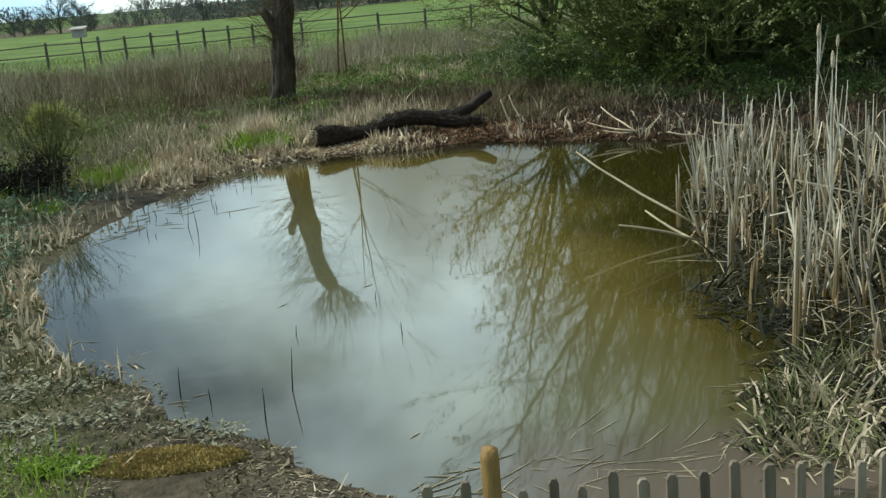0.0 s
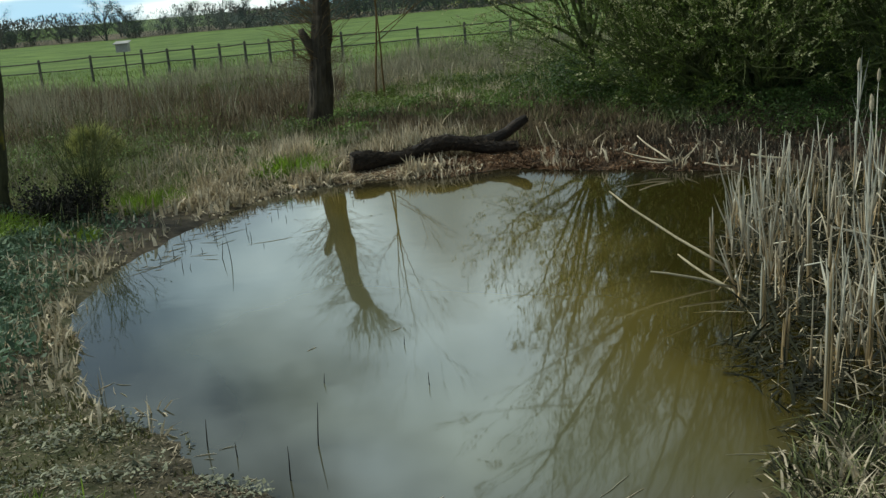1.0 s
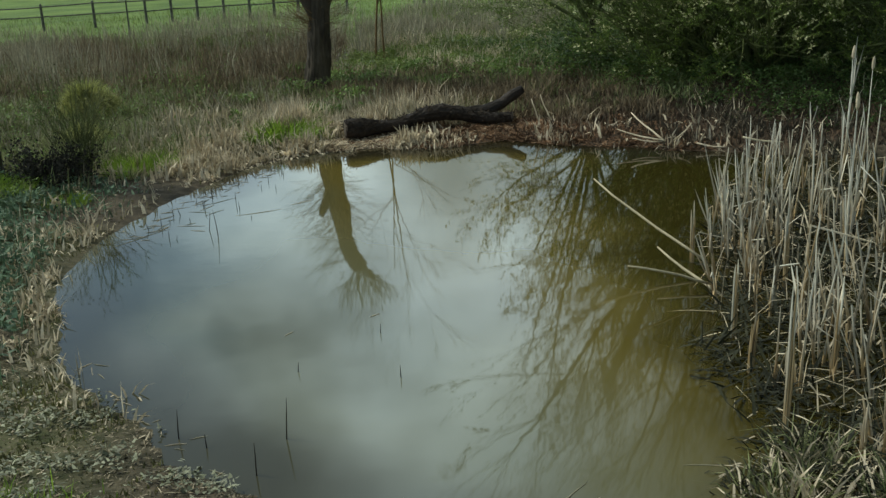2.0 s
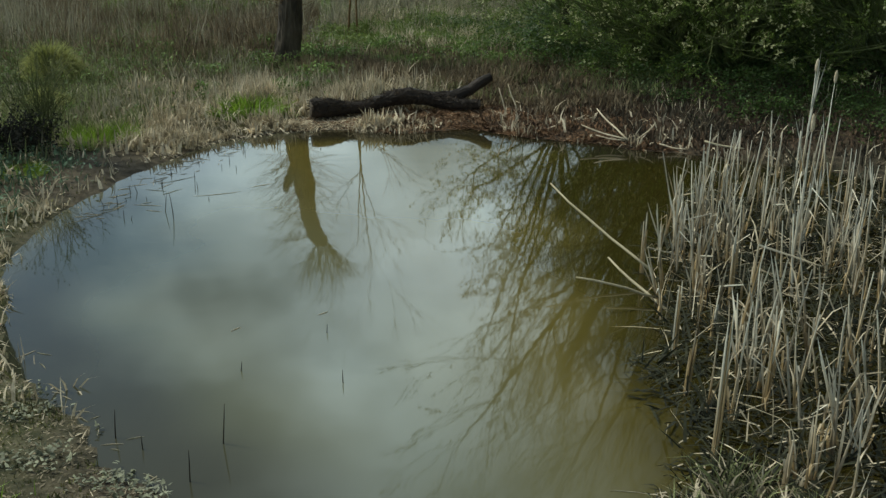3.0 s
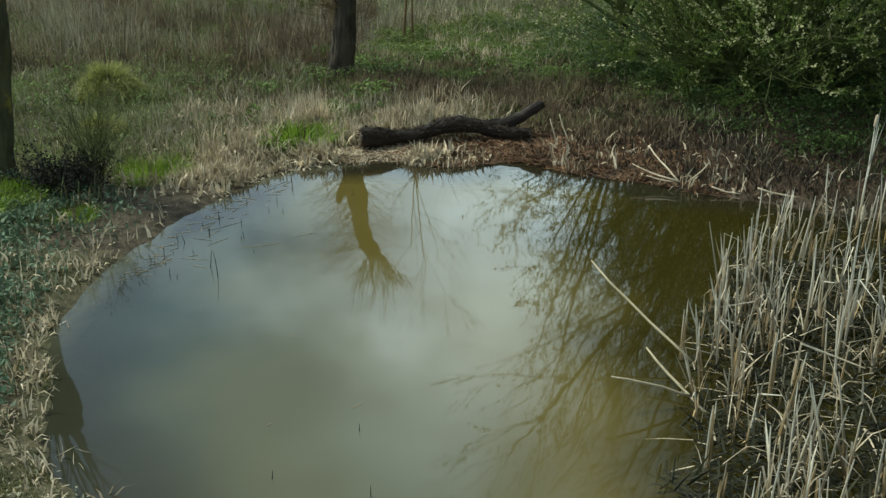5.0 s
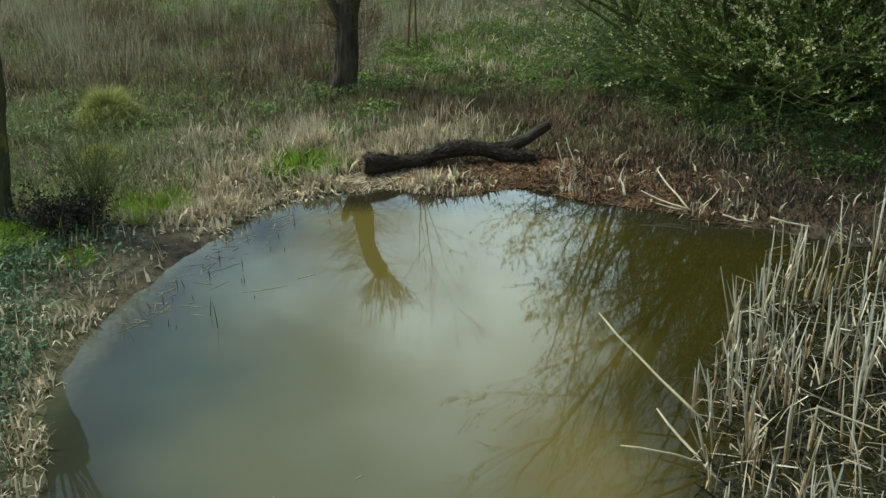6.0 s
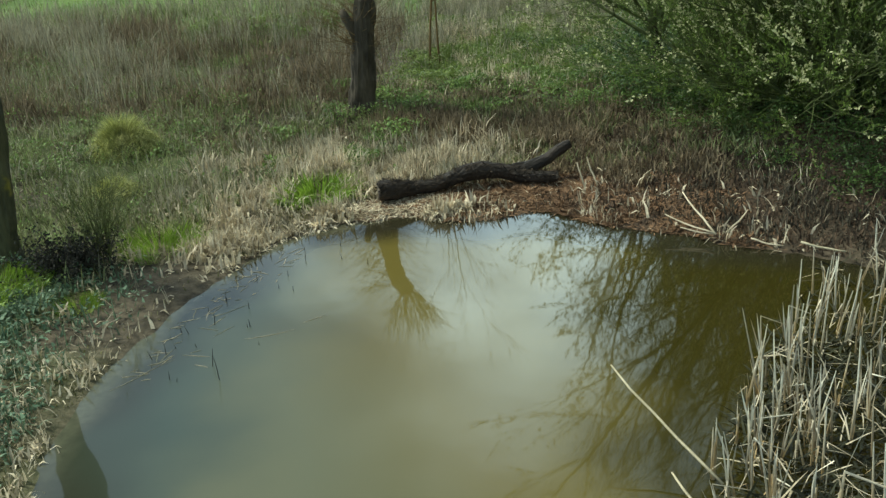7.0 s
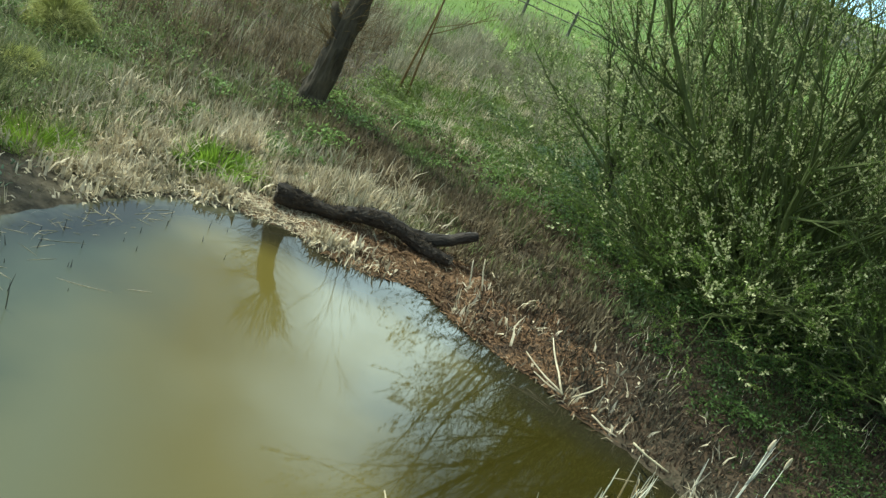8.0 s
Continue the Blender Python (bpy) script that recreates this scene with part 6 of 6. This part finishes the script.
def paddock_fence():
    y = 45.0
    fence = thing("paddock_fence", 0, y, gz(0, y), "dark weathered post-and-rail fence along the pasture", "fence")
    xs = [-24.5, -22.3, -20.1, -17.9, -15.7, -13.5, -11.3, -10.2, -9.1, -7.97, -6.87, -5.83, -4.8, -2.71, 0.58, 2.62, 4.61, 6.7, 8.8, 10.9, 13.0, 15.2]
    r = random.Random(8)
    for x in xs:
        h = 1.08 + r.uniform(-0.04, 0.05)
        t = Tubes()
        t.tube([(x, 0, -0.3), (x + 0.01, 0, 0.5), (x + 0.015, 0, h), (x + 0.015, 0, h + 0.04)], [0.062, 0.06, 0.058, 0.035], 8, True, 0.06)
        part("post", t.mesh("paddock_post", M_RAIL), fence)
    for a, b in zip(xs, xs[1:]):
        for z in (0.98, 0.55):
            part("rail", board("paddock_rail", (a, -0.06, z + r.uniform(-0.03, 0.03)), (b, -0.06, z + r.uniform(-0.03, 0.03)), 0.055, M_RAIL), fence)


paddock_fence()


def bird_box():
    x, y = -9.6, 36.0
    ob = thing("nest_box", x, y, gz(x, y), "pale wooden nest box on a thin pole in the marsh", "nest box")
    t = Tubes()
    t.tube([(0, 0, -0.2), (0.01, 0, 0.8), (0.02, 0, 1.45)], [0.035, 0.033, 0.03], 6)
    part("pole", t.mesh("nest_pole", M_RAIL), ob)
    v = [(-0.2, -0.18, 1.4), (0.2, -0.18, 1.4), (0.2, 0.18, 1.4), (-0.2, 0.18, 1.4), (-0.2, -0.18, 1.66), (0.2, -0.18, 1.66), (0.2, 0.18, 1.72), (-0.2, 0.18, 1.72)]
    f = [(3, 2, 1, 0), (0, 1, 5, 4), (1, 2, 6, 5), (2, 3, 7, 6), (3, 0, 4, 7), (4, 5, 6, 7)]
    part("box", mesh_from("nest_body", v, f, M_BOX), ob)
    v = [(-0.26, -0.26, 1.665), (0.26, -0.26, 1.665), (0.26, 0.22, 1.745), (-0.26, 0.22, 1.745), (-0.26, -0.26, 1.69), (0.26, -0.26, 1.69), (0.26, 0.22, 1.77), (-0.26, 0.22, 1.77)]
    part("roof", mesh_from("nest_roof", v, f, M_BOX), ob, "sloping pale roof")


bird_box()


# ---------------------------------------------------------------- distance
def far_tree(seed, height, dark):
    """A hedgerow tree: trunk, limbs, and a ragged crown of many small clumps or bare twigs."""
    r = random.Random(seed)
    ob = new("hedgerow_tree")
    t, tw, lf, tips = Tubes(), Tubes(), Tubes(), []
    pts = bent_path(r, (0, 0, -0.3), (0, 0, 1), height * (0.55 if dark else 0.8), 6, 0.05)
    radii = [0.22 * (1 - 0.75 * i / 6) for i in range(7)]
    t.tube(pts, radii, 6, False)
    for k in range(9):
        a = k * 2.4 + r.random()
        grow(r, {1: t, 0: tw}, pts[min(6, k * 6 // 9)], (math.cos(a), math.sin(a), r.uniform(0.5, 1.2)), height * r.uniform(0.22, 0.36), 0.07, 1, 0.6, 0.15, 0.03, tips, 4, (5, 8), 0.6)
    if dark:
        for p in tips:
            for _ in range(34):
                at = p[r.randint(0, 3)] + rand_unit(r) * r.uniform(0, 0.85)
                d = rand_unit(r)
                lf.leaf(at, d, d.cross(rand_unit(r)).normalized(), r.uniform(0.13, 0.26), r.uniform(0.10, 0.18))
    else:
        for p in tips:
            for _ in range(3):
                i = r.randint(1, 4)
                tw.tube(bent_path(r, p[min(i, len(p) - 1)], rand_unit(r) + Vector((0, 0, 0.6)), r.uniform(0.5, 1.1), 3, 0.2), [0.025, 0.02, 0.014, 0.008], 3, False)
    part("trunk", t.mesh("far_trunk", M_FARTWIG), ob)
    tagged(part("branchwork", tw.mesh("far_twigs", M_FARTWIG), ob), kind="stuff")
    if dark:
        tagged(part("crown", lf.mesh("far_crown", M_CONIFER), ob, "dense dark crown"), kind="stuff")
    tagged(ob, "dark evergreen tree in the far hedgerow" if dark else "tall bare tree in the far hedgerow", "tree", "far hedgerow trees")
    return ob


def distance():
    r = random.Random(55)
    dark = [far_tree(400 + i, h, True) for i, h in enumerate((7.0, 8.2, 6.2))]
    bare = [far_tree(410 + i, h, False) for i, h in enumerate((9.0, 8.0, 10.0))]
    used = set()
    spots = []
    x = -95.0
    while x < 75:
        spots.append((x, r.uniform(172, 205), r.random() < 0.58))
        x += r.uniform(0.9, 3.6)
    for x, y, d in spots:
        src = r.choice(dark if d else bare)
        m = pose(x, y, gz(x, y), 0, 0, r.uniform(0, 360))
        if src.name not in used:
            used.add(src.name)
            src.matrix_basis = m
        else:
            k = copy_thing(src, m)
            s = r.uniform(0.55, 1.15)
            k.scale = (s, s, s * r.uniform(0.85, 1.1))
    for src in dark + bare:
        if src.name not in used:
            src.matrix_basis = pose(r.uniform(-60, 40), 195, gz(0, 195), 0, 0, 0)
    # a continuous ragged hedge and the woods behind it
    for name, label, y0, y1, h, n, x0, x1 in (("far_hedge", "ragged dark hedge along the pasture's far side", 176, 186, 3.6, 90000, -110, 90), ("far_woods", "low hazy woods on the horizon", 330, 380, 7.0, 24000, -200, 180)):
        q = np.random.default_rng(len(name))
        x, y = q.uniform(x0, x1, n), q.uniform(y0, y1, n)
        top = h * (0.45 + 0.75 * patches(x, y * 0, h * 3, 40))
        z = ground_at(x, y) + q.random(n) * top
        P = np.stack([x, y, z], 1)
        s = h / (11.0 if name == "far_hedge" else 5.0)
        me = blade_mesh(name, P, q.uniform(0.4, 0.9, n) * s, q.uniform(0.3, 0.6, n) * s, q.uniform(0, 6.28, n), np.abs(q.normal(1.1, 0.7, n)), M_CONIFER if name == "far_hedge" else M_FARTWIG, 1.3, 9)
        tagged(new(name, me), label, "hedge" if name == "far_hedge" else "woods", kind="stuff")


distance()
